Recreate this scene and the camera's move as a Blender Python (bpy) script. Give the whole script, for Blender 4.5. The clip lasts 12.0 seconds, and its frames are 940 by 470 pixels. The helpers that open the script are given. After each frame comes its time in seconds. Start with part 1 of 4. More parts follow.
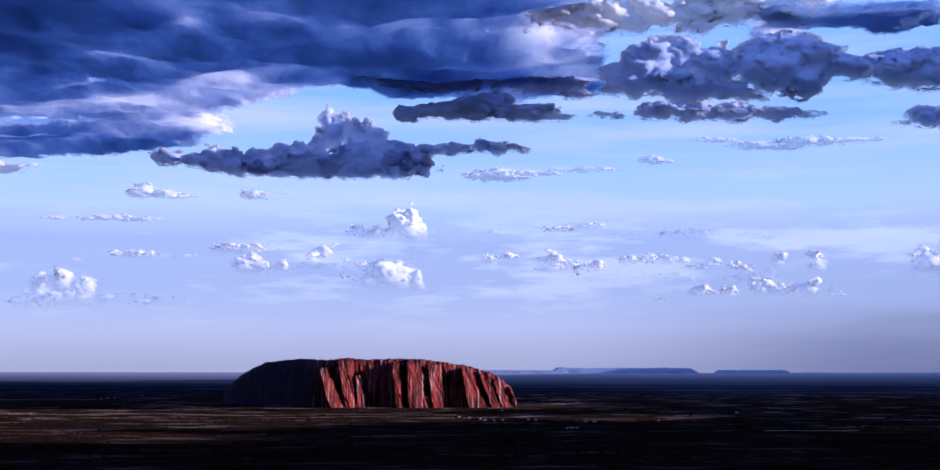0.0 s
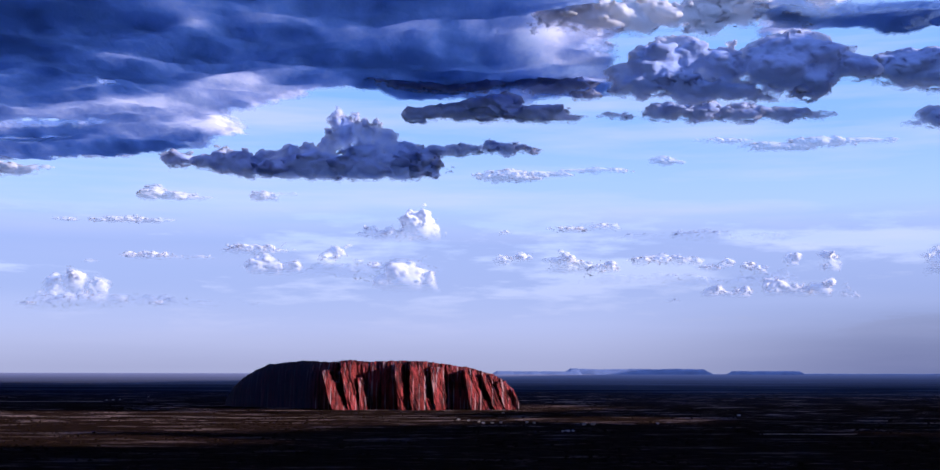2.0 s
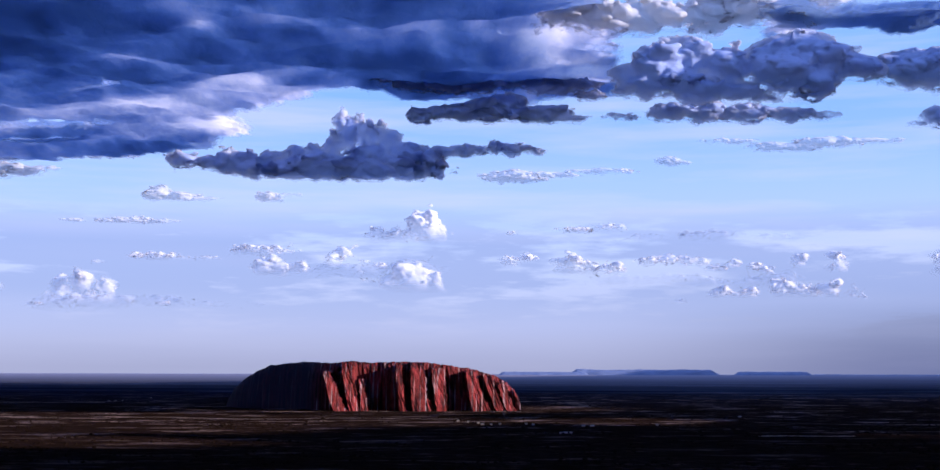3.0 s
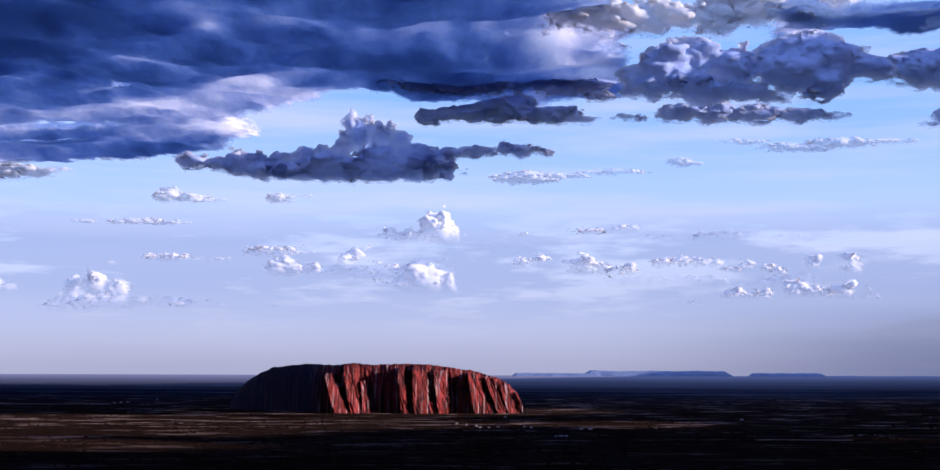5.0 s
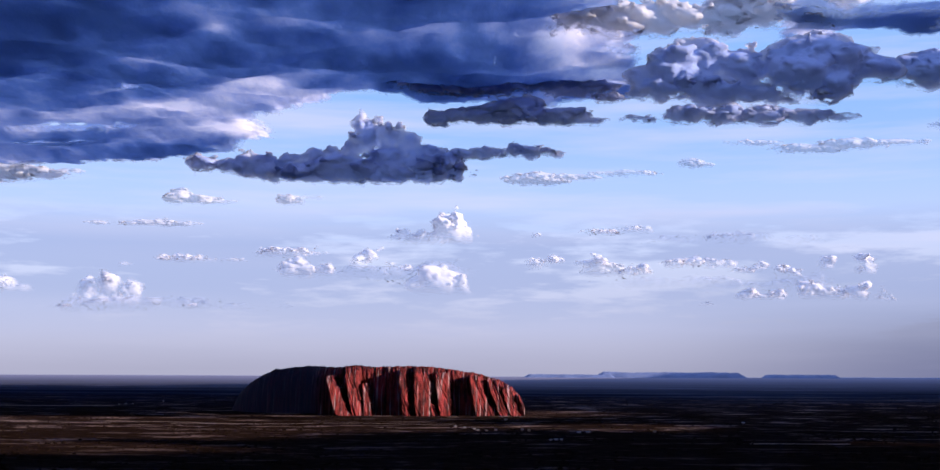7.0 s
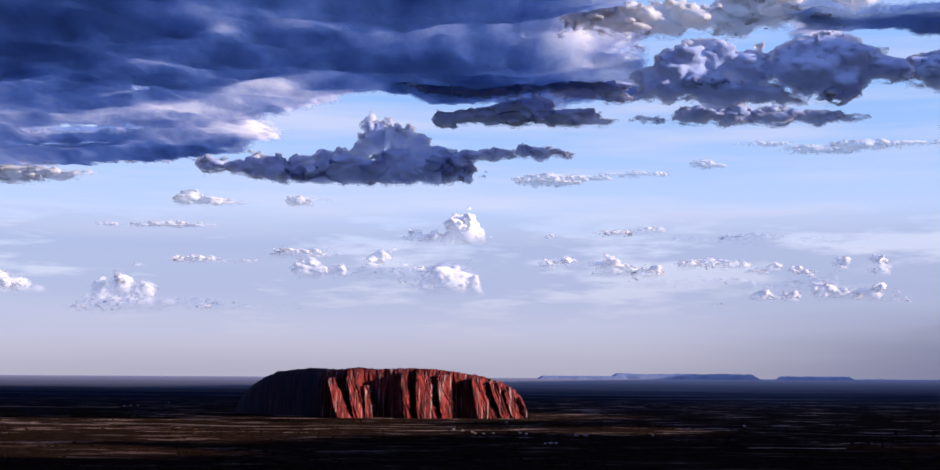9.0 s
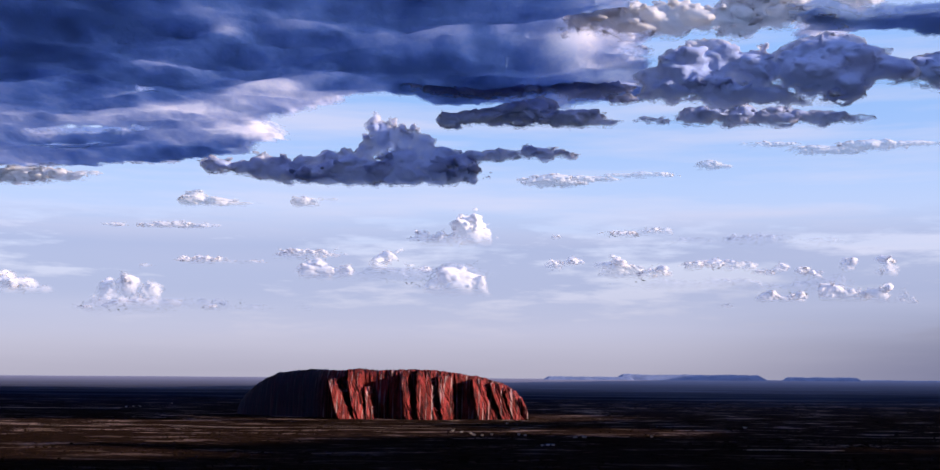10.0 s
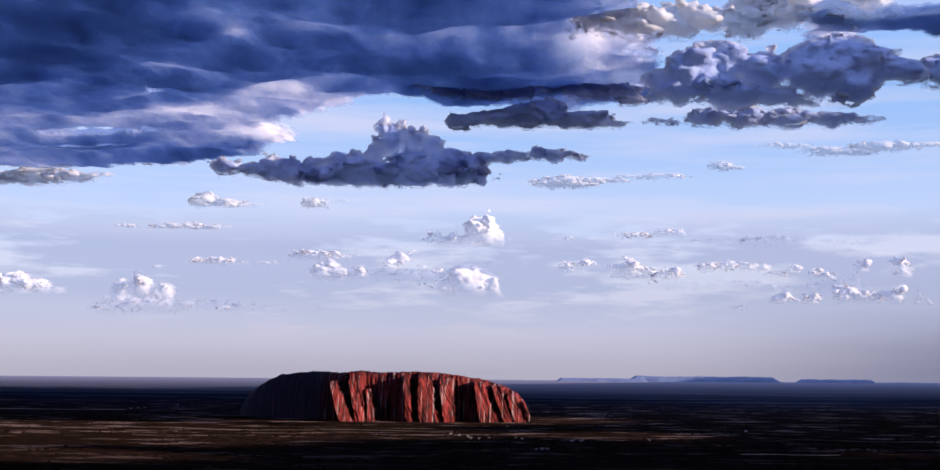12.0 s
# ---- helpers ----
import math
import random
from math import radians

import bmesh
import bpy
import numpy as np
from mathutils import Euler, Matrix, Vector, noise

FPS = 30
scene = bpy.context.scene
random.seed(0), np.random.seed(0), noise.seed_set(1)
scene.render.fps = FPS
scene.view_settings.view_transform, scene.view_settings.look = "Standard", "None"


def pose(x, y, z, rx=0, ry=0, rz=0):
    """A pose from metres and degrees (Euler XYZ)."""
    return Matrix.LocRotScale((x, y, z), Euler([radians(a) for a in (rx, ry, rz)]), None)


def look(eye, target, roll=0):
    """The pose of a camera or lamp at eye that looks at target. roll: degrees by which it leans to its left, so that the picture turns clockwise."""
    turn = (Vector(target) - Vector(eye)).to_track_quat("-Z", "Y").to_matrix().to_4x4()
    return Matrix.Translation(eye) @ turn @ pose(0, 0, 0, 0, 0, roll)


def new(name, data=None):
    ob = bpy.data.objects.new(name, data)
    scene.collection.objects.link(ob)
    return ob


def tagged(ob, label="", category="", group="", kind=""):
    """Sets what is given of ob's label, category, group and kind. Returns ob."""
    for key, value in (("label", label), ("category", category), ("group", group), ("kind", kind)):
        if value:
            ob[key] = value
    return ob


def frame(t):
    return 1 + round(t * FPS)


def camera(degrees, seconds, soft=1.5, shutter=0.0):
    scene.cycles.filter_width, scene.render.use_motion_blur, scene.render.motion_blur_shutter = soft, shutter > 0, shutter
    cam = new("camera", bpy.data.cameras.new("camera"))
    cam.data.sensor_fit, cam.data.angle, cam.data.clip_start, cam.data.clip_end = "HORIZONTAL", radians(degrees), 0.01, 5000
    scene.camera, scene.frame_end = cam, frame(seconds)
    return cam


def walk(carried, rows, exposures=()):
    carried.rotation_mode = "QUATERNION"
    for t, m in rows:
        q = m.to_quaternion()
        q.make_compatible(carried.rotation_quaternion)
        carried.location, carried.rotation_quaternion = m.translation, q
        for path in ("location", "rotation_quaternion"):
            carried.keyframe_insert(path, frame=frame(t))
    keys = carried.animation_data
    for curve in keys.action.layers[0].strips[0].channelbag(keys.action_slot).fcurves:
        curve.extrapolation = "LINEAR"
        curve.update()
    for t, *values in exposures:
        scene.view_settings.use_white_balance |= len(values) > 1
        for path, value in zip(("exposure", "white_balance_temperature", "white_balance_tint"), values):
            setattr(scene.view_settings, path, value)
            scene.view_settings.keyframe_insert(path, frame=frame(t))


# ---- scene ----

# The whole landscape stands at about 1:11, so that its horizon lies within the lens's reach.
# ---- camera and flight ----
cam = camera(40.0, 12.0, soft=1.5)
ROWS = [
    (0.0, 0.000, 0.000, 24.600, 0.0000, 5.8146, -0.0822),
    (1.0, 3.878, 1.129, 24.999, 0.3370, 5.8325, -0.0918),
    (2.0, 7.761, 2.260, 25.401, 0.6738, 5.8509, -0.1054),
    (3.0, 11.649, 3.393, 25.804, 1.0104, 5.8698, -0.1228),
    (4.0, 15.542, 4.528, 26.209, 1.3467, 5.8891, -0.1442),
    (5.0, 19.440, 5.666, 26.616, 1.6827, 5.9089, -0.1696),
    (6.0, 23.344, 6.806, 27.025, 2.0186, 5.9292, -0.1988),
    (7.0, 27.253, 7.948, 27.436, 2.3542, 5.9499, -0.2320),
    (8.0, 31.167, 9.092, 27.848, 2.6895, 5.9710, -0.2691),
    (9.0, 35.086, 10.238, 28.263, 3.0246, 5.9927, -0.3101),
    (10.0, 39.010, 11.387, 28.679, 3.3595, 6.0148, -0.3551),
    (11.0, 42.939, 12.538, 29.097, 3.6941, 6.0373, -0.4040),
    (12.0, 46.874, 13.691, 29.517, 4.0285, 6.0603, -0.4568),
]


def flight_pose(x, y, z, yaw, pitch, roll):
    return pose(x, y, z, 0, 0, yaw) @ pose(0, 0, 0, 90 + pitch) @ pose(0, 0, 0, 0, 0, -roll)


walk(cam, [(t, flight_pose(x, y, z, yaw, pitch, roll)) for t, x, y, z, yaw, pitch, roll in ROWS],
     exposures=[(0.0, 0.02, 5980, 18), (6.0, 0.04, 6800, 15), (12.0, 0.05, 7750, 14)])

# ---- sky and sun ----
SUN_ELEVATION, SUN_AZIMUTH = 15.0, 105.0     # degrees; azimuth clockwise from +y
world = bpy.data.worlds.new("dusk_sky")
scene.world = world
world.use_nodes = True
wn, wl = world.node_tree.nodes, world.node_tree.links
wn.clear()
sky = wn.new("ShaderNodeTexSky")
sky.sky_type, sky.sun_disc = "NISHITA", False
sky.sun_elevation, sky.sun_rotation = radians(SUN_ELEVATION), radians(SUN_AZIMUTH)
sky.altitude, sky.air_density, sky.dust_density, sky.ozone_density = 300, 1.0, 0.6, 4.0
# moist lilac haze that thickens towards the horizon, with faint drawn-out veils
sky_way = wn.new("ShaderNodeTexCoord").outputs["Generated"]
sky_split = wn.new("ShaderNodeSeparateXYZ")
wl.new(sky_way, sky_split.inputs[0])
haze = wn.new("ShaderNodeValToRGB")
# the highest stops, out of view, are raised to brighten the clouds
stops = haze.color_ramp.elements
stops[0].position, stops[0].color = 0.0, (0.38, 0.42, 0.63, 1)
stops[1].position, stops[1].color = 1.0, (0.42, 0.68, 1.5, 1)
for at, tone in ((0.03, (0.485, 0.55, 0.83)), (0.08, (0.6, 0.71, 1.03)), (0.14, (0.45, 0.67, 1.15)), (0.185, (0.32, 0.58, 1.13)), (0.22, (0.27, 0.55, 1.12)), (0.4, (0.36, 0.62, 1.4))):
    stops.new(at).color = (*tone, 1)
wl.new(sky_split.outputs["Z"], haze.inputs["Fac"])
rain_side = wn.new("ShaderNodeMapRange")
rain_low = wn.new("ShaderNodeMapRange")
rain_side.interpolation_type = rain_low.interpolation_type = "SMOOTHSTEP"
for node, values in ((rain_side, (0.04, 0.36, 0.0, 1.0)), (rain_low, (0.0, 0.10, 1.0, 0.0))):
    for socket, value in zip(("From Min", "From Max", "To Min", "To Max"), values):
        node.inputs[socket].default_value = value
wl.new(sky_split.outputs["X"], rain_side.inputs["Value"])
wl.new(sky_split.outputs["Z"], rain_low.inputs["Value"])
rain_amount = wn.new("ShaderNodeMath")
rain_amount.operation = "MULTIPLY"
wl.new(rain_side.outputs["Result"], rain_amount.inputs[0])
wl.new(rain_low.outputs["Result"], rain_amount.inputs[1])
rainy = wn.new("ShaderNodeMix")
rainy.data_type = "RGBA"
wl.new(rain_amount.outputs[0], rainy.inputs[0])
wl.new(haze.outputs["Color"], rainy.inputs[6])
rainy.inputs[7].default_value = (0.13, 0.17, 0.36, 1)
# away from the bright quarter ahead the unseen sky is darkened to deepen the shade
unseen_dim = wn.new("ShaderNodeMapRange")
unseen_dim.interpolation_type = "SMOOTHSTEP"
for socket, value in zip(("From Min", "From Max", "To Min", "To Max"), (0.84, 0.4, 0.0, 0.25)):
    unseen_dim.inputs[socket].default_value = value
wl.new(sky_split.outputs["Y"], unseen_dim.inputs["Value"])
dimmed_sky = wn.new("ShaderNodeMix")
dimmed_sky.data_type = "RGBA"
wl.new(unseen_dim.outputs["Result"], dimmed_sky.inputs[0])
wl.new(rainy.outputs[2], dimmed_sky.inputs[6])
dimmed_sky.inputs[7].default_value = (0.10, 0.19, 0.46, 1)
veil_map = wn.new("ShaderNodeMapping")
veil_map.inputs["Scale"].default_value = (3.0, 3.0, 34.0)
veil_map.inputs["Rotation"].default_value = (0.0, 0.05, 0.0)
wl.new(sky_way, veil_map.inputs["Vector"])
veil = wn.new("ShaderNodeTexNoise")
veil.inputs["Scale"].default_value, veil.inputs["Detail"].default_value, veil.inputs["Roughness"].default_value = 1.3, 6, 0.55
wl.new(veil_map.outputs["Vector"], veil.inputs["Vector"])
veil_amount = wn.new("ShaderNodeMapRange")
for socket, value in (("From Min", 0.45), ("From Max", 0.72), ("To Min", 0.0), ("To Max", 0.6)):
    veil_amount.inputs[socket].default_value = value
wl.new(veil.outputs["Fac"], veil_amount.inputs["Value"])
veiled = wn.new("ShaderNodeMix")
veiled.data_type = "RGBA"
veil_low = wn.new("ShaderNodeMapRange")
veil_low.interpolation_type = "SMOOTHSTEP"
for socket, value in (("From Min", 0.02), ("From Max", 0.10), ("To Min", 0.12), ("To Max", 1.0)):
    veil_low.inputs[socket].default_value = value
wl.new(sky_split.outputs["Z"], veil_low.inputs["Value"])
veil_fac = wn.new("ShaderNodeMath")
veil_fac.operation = "MULTIPLY"
wl.new(veil_amount.outputs["Result"], veil_fac.inputs[0])
wl.new(veil_low.outputs["Result"], veil_fac.inputs[1])
wl.new(veil_fac.outputs[0], veiled.inputs[0])
wl.new(dimmed_sky.outputs[2], veiled.inputs[6])
veiled.inputs[7].default_value = (0.76, 0.80, 1.08, 1)
# flat lilac banks far off, low over the horizon
bank_map = wn.new("ShaderNodeMapping")
bank_map.inputs["Scale"].default_value, bank_map.inputs["Location"].default_value = (4.0, 4.0, 26.0), (1.3, 0.4, 2.2)
wl.new(sky_way, bank_map.inputs["Vector"])
bank = wn.new("ShaderNodeTexNoise")
bank.inputs["Scale"].default_value, bank.inputs["Detail"].default_value, bank.inputs["Roughness"].default_value = 1.6, 7, 0.6
wl.new(bank_map.outputs["Vector"], bank.inputs["Vector"])
bank_band = wn.new("ShaderNodeValToRGB")
band = bank_band.color_ramp.elements
band[0].position, band[0].color = 0.02, (0, 0, 0, 1)
band[1].position, band[1].color = 0.125, (0, 0, 0, 1)
band.new(0.06).color = band.new(0.095).color = (1, 1, 1, 1)
wl.new(sky_split.outputs["Z"], bank_band.inputs["Fac"])
bank_fac = wn.new("ShaderNodeMapRange")
for socket, value in (("From Min", 0.42), ("From Max", 0.5), ("To Min", 0.0), ("To Max", 0.75)):
    bank_fac.inputs[socket].default_value = value
wl.new(bank.outputs["Fac"], bank_fac.inputs["Value"])
bank_amount = wn.new("ShaderNodeMath")
bank_amount.operation = "MULTIPLY"
wl.new(bank_fac.outputs["Result"], bank_amount.inputs[0])
wl.new(bank_band.outputs["Color"], bank_amount.inputs[1])
banked = wn.new("ShaderNodeMix")
banked.data_type = "RGBA"
wl.new(bank_amount.outputs[0], banked.inputs[0])
wl.new(veiled.outputs[2], banked.inputs[6])
banked.inputs[7].default_value = (0.34, 0.44, 0.78, 1)
sky_gain = wn.new("ShaderNodeMix")
sky_gain.data_type, sky_gain.blend_type = "RGBA", "MULTIPLY"
sky_gain.inputs[0].default_value = 1.0
wl.new(sky.outputs["Color"], sky_gain.inputs[6])
sky_gain.inputs[7].default_value = (0.16, 0.15, 0.2, 1)
sky_mix = wn.new("ShaderNodeMix")
sky_mix.data_type = "RGBA"
sky_mix.inputs[0].default_value = 0.85
wl.new(sky_gain.outputs[2], sky_mix.inputs[6])
wl.new(banked.outputs[2], sky_mix.inputs[7])
background = wn.new("ShaderNodeBackground")
background.inputs["Strength"].default_value = 1.0
world_out = wn.new("ShaderNodeOutputWorld")
wl.new(sky_mix.outputs[2], background.inputs["Color"])
wl.new(background.outputs["Background"], world_out.inputs["Surface"])

sun_data = bpy.data.lights.new("sun", "SUN")
sun_data.energy, sun_data.angle, sun_data.color = 6.8, radians(0.5), (1.0, 0.89, 0.85)
sun = new("sun", sun_data)
_a, _e = radians(SUN_AZIMUTH), radians(SUN_ELEVATION)
sun.matrix_world = look((2000 * math.sin(_a) * math.cos(_e), 2000 * math.cos(_a) * math.cos(_e), 2000 * math.sin(_e)), (0, 0, 0))

# ---- materials ----
def nodes_of(name):
    m = bpy.data.materials.new(name)
    m.use_nodes = True
    nt = m.node_tree
    nt.nodes.clear()
    return m, nt.nodes, nt.links


def noise_node(n, l, coords, scale, detail=6.0, rough=0.6, stretch=None):
    tex = n.new("ShaderNodeTexNoise")
    tex.inputs["Scale"].default_value, tex.inputs["Detail"].default_value = scale, detail
    tex.inputs["Roughness"].default_value = rough
    if stretch:
        mp = n.new("ShaderNodeMapping")
        mp.inputs["Scale"].default_value = stretch
        l.new(coords, mp.inputs["Vector"])
        coords = mp.outputs["Vector"]
    l.new(coords, tex.inputs["Vector"])
    return tex.outputs["Fac"]


def ramp_node(n, l, fac, stops):
    r = n.new("ShaderNodeValToRGB")
    el = r.color_ramp.elements
    el[0].position, el[0].color = stops[0][0], (*stops[0][1], 1)
    el[1].position, el[1].color = stops[-1][0], (*stops[-1][1], 1)
    for p, c in stops[1:-1]:
        el.new(p).color = (*c, 1)
    l.new(fac, r.inputs["Fac"])
    return r.outputs["Color"]


def mix_color(n, l, fac, a, b, mode="MIX"):
    m = n.new("ShaderNodeMix")
    m.data_type, m.blend_type = "RGBA", mode
    for value, socket in ((fac, m.inputs[0]), (a, m.inputs[6]), (b, m.inputs[7])):
        if isinstance(value, (int, float)):
            socket.default_value = value
        elif isinstance(value, tuple):
            socket.default_value = (*value, 1)
        else:
            l.new(value, socket)
    return m.outputs[2]


def grey(v):
    return (v, v, v)


def math_node(n, l, operation, *values):
    m = n.new("ShaderNodeMath")
    m.operation = operation
    for socket, value in zip(m.inputs, values):
        if isinstance(value, (int, float)):
            socket.default_value = value
        else:
            l.new(value, socket)
    return m.outputs[0]


def cloud_material(name, tint, heavy, thin_light, thick_light, veil, tear, fade, torn=1.3, bump=0.2, sinks=False, mild=0.88):
    """White scattering droplets. The vertex layer "depth" tells how deep the cloud is along y, to fit the camera's
    view: under fade metres it thins out, torn by noise of the scale tear, and lets thin_light through, thick_light
    where it is deep; the layer "soft" is the way out of the cloud at a broad scale, along which light leaves it (mild:
    how far it counts). tint, heavy: colour of thin and of deep cloud, which can hold the blue of shade. veil: how much
    shows through its thick parts."""
    m, n, l = nodes_of(name)
    geo = n.new("ShaderNodeNewGeometry")
    pos = geo.outputs["Position"]
    grain = noise_node(n, l, pos, tear * 1.6, 7, 0.62)
    broad = noise_node(n, l, pos, 0.012, 4, 0.55)
    depth = n.new("ShaderNodeAttribute")
    depth.attribute_name = "depth"
    load = math_node(n, l, "ADD", math_node(n, l, "DIVIDE", depth.outputs["Fac"], 2.5 * fade), math_node(n, l, "MULTIPLY", math_node(n, l, "SUBTRACT", broad, 0.5), 0.45))
    # shade of deep cloud is put into the colour by way of heavy
    color = ramp_node(n, l, load, [(0.15, tint), (0.85, heavy)])
    outward = n.new("ShaderNodeAttribute")
    outward.attribute_name = "soft"
    facing = n.new("ShaderNodeMix")
    facing.data_type = "VECTOR"
    facing.inputs[0].default_value = mild
    l.new(geo.outputs["Normal"], facing.inputs[4])
    l.new(outward.outputs["Vector"], facing.inputs[5])
    unit = n.new("ShaderNodeVectorMath")
    unit.operation = "NORMALIZE"
    l.new(facing.outputs[1], unit.inputs[0])
    b = n.new("ShaderNodeBump")
    b.inputs["Strength"].default_value, b.inputs["Distance"].default_value = bump, 6.0
    l.new(grain, b.inputs["Height"])
    l.new(unit.outputs[0], b.inputs["Normal"])
    diff, trans = n.new("ShaderNodeBsdfDiffuse"), n.new("ShaderNodeBsdfTranslucent")
    for s in (diff, trans):
        l.new(color, s.inputs["Color"])
        l.new(b.outputs["Normal"], s.inputs["Normal"])
    body, mixed = n.new("ShaderNodeMixShader"), n.new("ShaderNodeMixShader")
    l.new(diff.outputs[0], body.inputs[1])
    l.new(trans.outputs[0], body.inputs[2])
    passing = n.new("ShaderNodeMapRange")
    for socket, value in (("From Min", 0.0), ("From Max", 2.2 * fade), ("To Min", thin_light), ("To Max", thick_light)):
        passing.inputs[socket].default_value = value
    l.new(depth.outputs["Fac"], passing.inputs["Value"])
    l.new(passing.outputs["Result"], body.inputs["Fac"])
    wisps = noise_node(n, l, pos, tear, 8, 0.66, (0.6, 0.6, 1.5))
    thick = math_node(n, l, "DIVIDE", depth.outputs["Fac"], fade)
    thick = math_node(n, l, "ADD", thick, math_node(n, l, "MULTIPLY", math_node(n, l, "SUBTRACT", wisps, 0.5), 2 * torn))
    solid = n.new("ShaderNodeMapRange")
    solid.interpolation_type = "SMOOTHSTEP"
    for socket, value in (("From Min", 0.1), ("From Max", 0.9), ("To Min", 0.0), ("To Max", 1.0 - veil)):
        solid.inputs[socket].default_value = value
    l.new(thick, solid.inputs["Value"])
    solid = solid.outputs["Result"]
    if sinks:    # the foot dissolves in the haze
        split = n.new("ShaderNodeSeparateXYZ")
        l.new(n.new("ShaderNodeTexCoord").outputs["Generated"], split.inputs[0])
        foot = ramp_node(n, l, split.outputs["Z"], [(0.12, grey(0.0)), (0.75, grey(1.0))])
        solid = math_node(n, l, "MULTIPLY", solid, foot)
    far_side = n.new("ShaderNodeAttribute")      # the side away from the camera turns clear, so skylight reaches the front
    far_side.attribute_name = "far_fade"
    solid = math_node(n, l, "MULTIPLY", solid, math_node(n, l, "SUBTRACT", 1.0, far_side.outputs["Fac"]))
    l.new(solid, mixed.inputs["Fac"])
    clear = n.new("ShaderNodeBsdfTransparent")
    l.new(clear.outputs[0], mixed.inputs[1])
    l.new(body.outputs[0], mixed.inputs[2])
    out = n.new("ShaderNodeOutputMaterial")
    l.new(mixed.outputs[0], out.inputs["Surface"])
    return m


CLOUD_DENSE = cloud_material("cloud_dense", (0.95, 0.93, 0.98), (0.46, 0.58, 0.93), 0.7, 0.38, 0.03, 0.08, 20.0, 1.3, 0.04, False, 0.78)
CLOUD_FRINGE = cloud_material("cloud_fringe", (0.98, 0.96, 0.98), (0.9, 0.92, 0.99), 0.6, 0.5, 0.1, 0.05, 34.0, 1.3, 0.0, False, 0.75)
CLOUD_WISP = cloud_material("cloud_wisp", (0.97, 0.95, 0.97), (0.9, 0.9, 0.97), 0.35, 0.3, 0.45, 0.03, 30.0, 1.3, 0.0, False, 0.6)
CLOUD_FAR = cloud_material("cloud_far", (0.98, 0.96, 0.98), (0.95, 0.95, 0.98), 0.35, 0.2, 0.15, 0.02, 60.0, 1.2, 0.0, True, 0.5)
CLOUD_PALE = cloud_material("cloud_pale", (0.98, 0.96, 0.98), (0.95, 0.95, 0.98), 0.35, 0.2, 0.25, 0.02, 70.0, 1.1, 0.0, True, 0.5)
CLOUD_BRIGHT = cloud_material("cloud_bright", (0.98, 0.96, 0.98), (0.98, 0.96, 0.98), 0.3, 0.15, 0.03, 0.03, 50.0, 1.0, 0.05, True, 0.5)
CLOUD_HAZE = cloud_material("cloud_haze", (0.74, 0.8, 0.97), (0.7, 0.78, 0.97), 0.45, 0.4, 0.76, 0.012, 110.0, 1.3, 0.0, True)


def deck_material():
    """Underside of the storm deck. The vertex layer "cover" thins out its torn edge; the layer "bulk" tells how thick
    it is:
    thin cloud is white and lets the light through, thick cloud lets little through and has its blue-grey shade put into
    the colour."""
    m, n, l = nodes_of("cloud_deck")
    pos = n.new("ShaderNodeNewGeometry").outputs["Position"]
    cover, bulk = n.new("ShaderNodeAttribute"), n.new("ShaderNodeAttribute")
    cover.attribute_name, bulk.attribute_name = "cover", "bulk"
    wisps = noise_node(n, l, pos, 0.016, 9, 0.68, (0.9, 0.55, 1.0))
    curls = noise_node(n, l, pos, 0.03, 8, 0.68, (0.8, 0.35, 1.0))
    thick = math_node(n, l, "ADD", bulk.outputs["Fac"], math_node(n, l, "MULTIPLY", math_node(n, l, "SUBTRACT", curls, 0.5), 1.3))
    # the thicker the deck, the more blue shade its colour holds
    color = ramp_node(n, l, thick, [(0.1, (0.95, 0.92, 0.92)), (0.4, (0.62, 0.68, 0.84)), (0.7, (0.36, 0.52, 0.8)), (1.0, (0.26, 0.42, 0.7))])
    edge = math_node(n, l, "ADD", cover.outputs["Fac"], math_node(n, l, "MULTIPLY", math_node(n, l, "SUBTRACT", wisps, 0.5), 2.2))
    solid = n.new("ShaderNodeMapRange")
    solid.interpolation_type = "SMOOTHSTEP"
    for socket, value in (("From Min", 0.05), ("From Max", 0.42), ("To Min", 0.0), ("To Max", 1.0)):
        solid.inputs[socket].default_value = value
    l.new(edge, solid.inputs["Value"])
    b = n.new("ShaderNodeBump")
    b.inputs["Strength"].default_value, b.inputs["Distance"].default_value = 0.5, 14.0
    l.new(curls, b.inputs["Height"])
    diff, trans = n.new("ShaderNodeBsdfDiffuse"), n.new("ShaderNodeBsdfTranslucent")
    for s in (diff, trans):
        l.new(color, s.inputs["Color"])
        l.new(b.outputs["Normal"], s.inputs["Normal"])
    body, mixed = n.new("ShaderNodeMixShader"), n.new("ShaderNodeMixShader")
    passing = n.new("ShaderNodeMapRange")
    for socket, value in (("From Min", 0.0), ("From Max", 1.6), ("To Min", 0.9), ("To Max", 0.15)):
        passing.inputs[socket].default_value = value
    l.new(thick, passing.inputs["Value"])
    l.new(passing.outputs["Result"], body.inputs["Fac"])
    clear = n.new("ShaderNodeBsdfTransparent")
    l.new(diff.outputs[0], body.inputs[1])
    l.new(trans.outputs[0], body.inputs[2])
    l.new(solid.outputs["Result"], mixed.inputs["Fac"])
    l.new(clear.outputs[0], mixed.inputs[1])
    l.new(body.outputs[0], mixed.inputs[2])
    out = n.new("ShaderNodeOutputMaterial")
    l.new(mixed.outputs[0], out.inputs["Surface"])
    return m


CLOUD_DECK = deck_material()


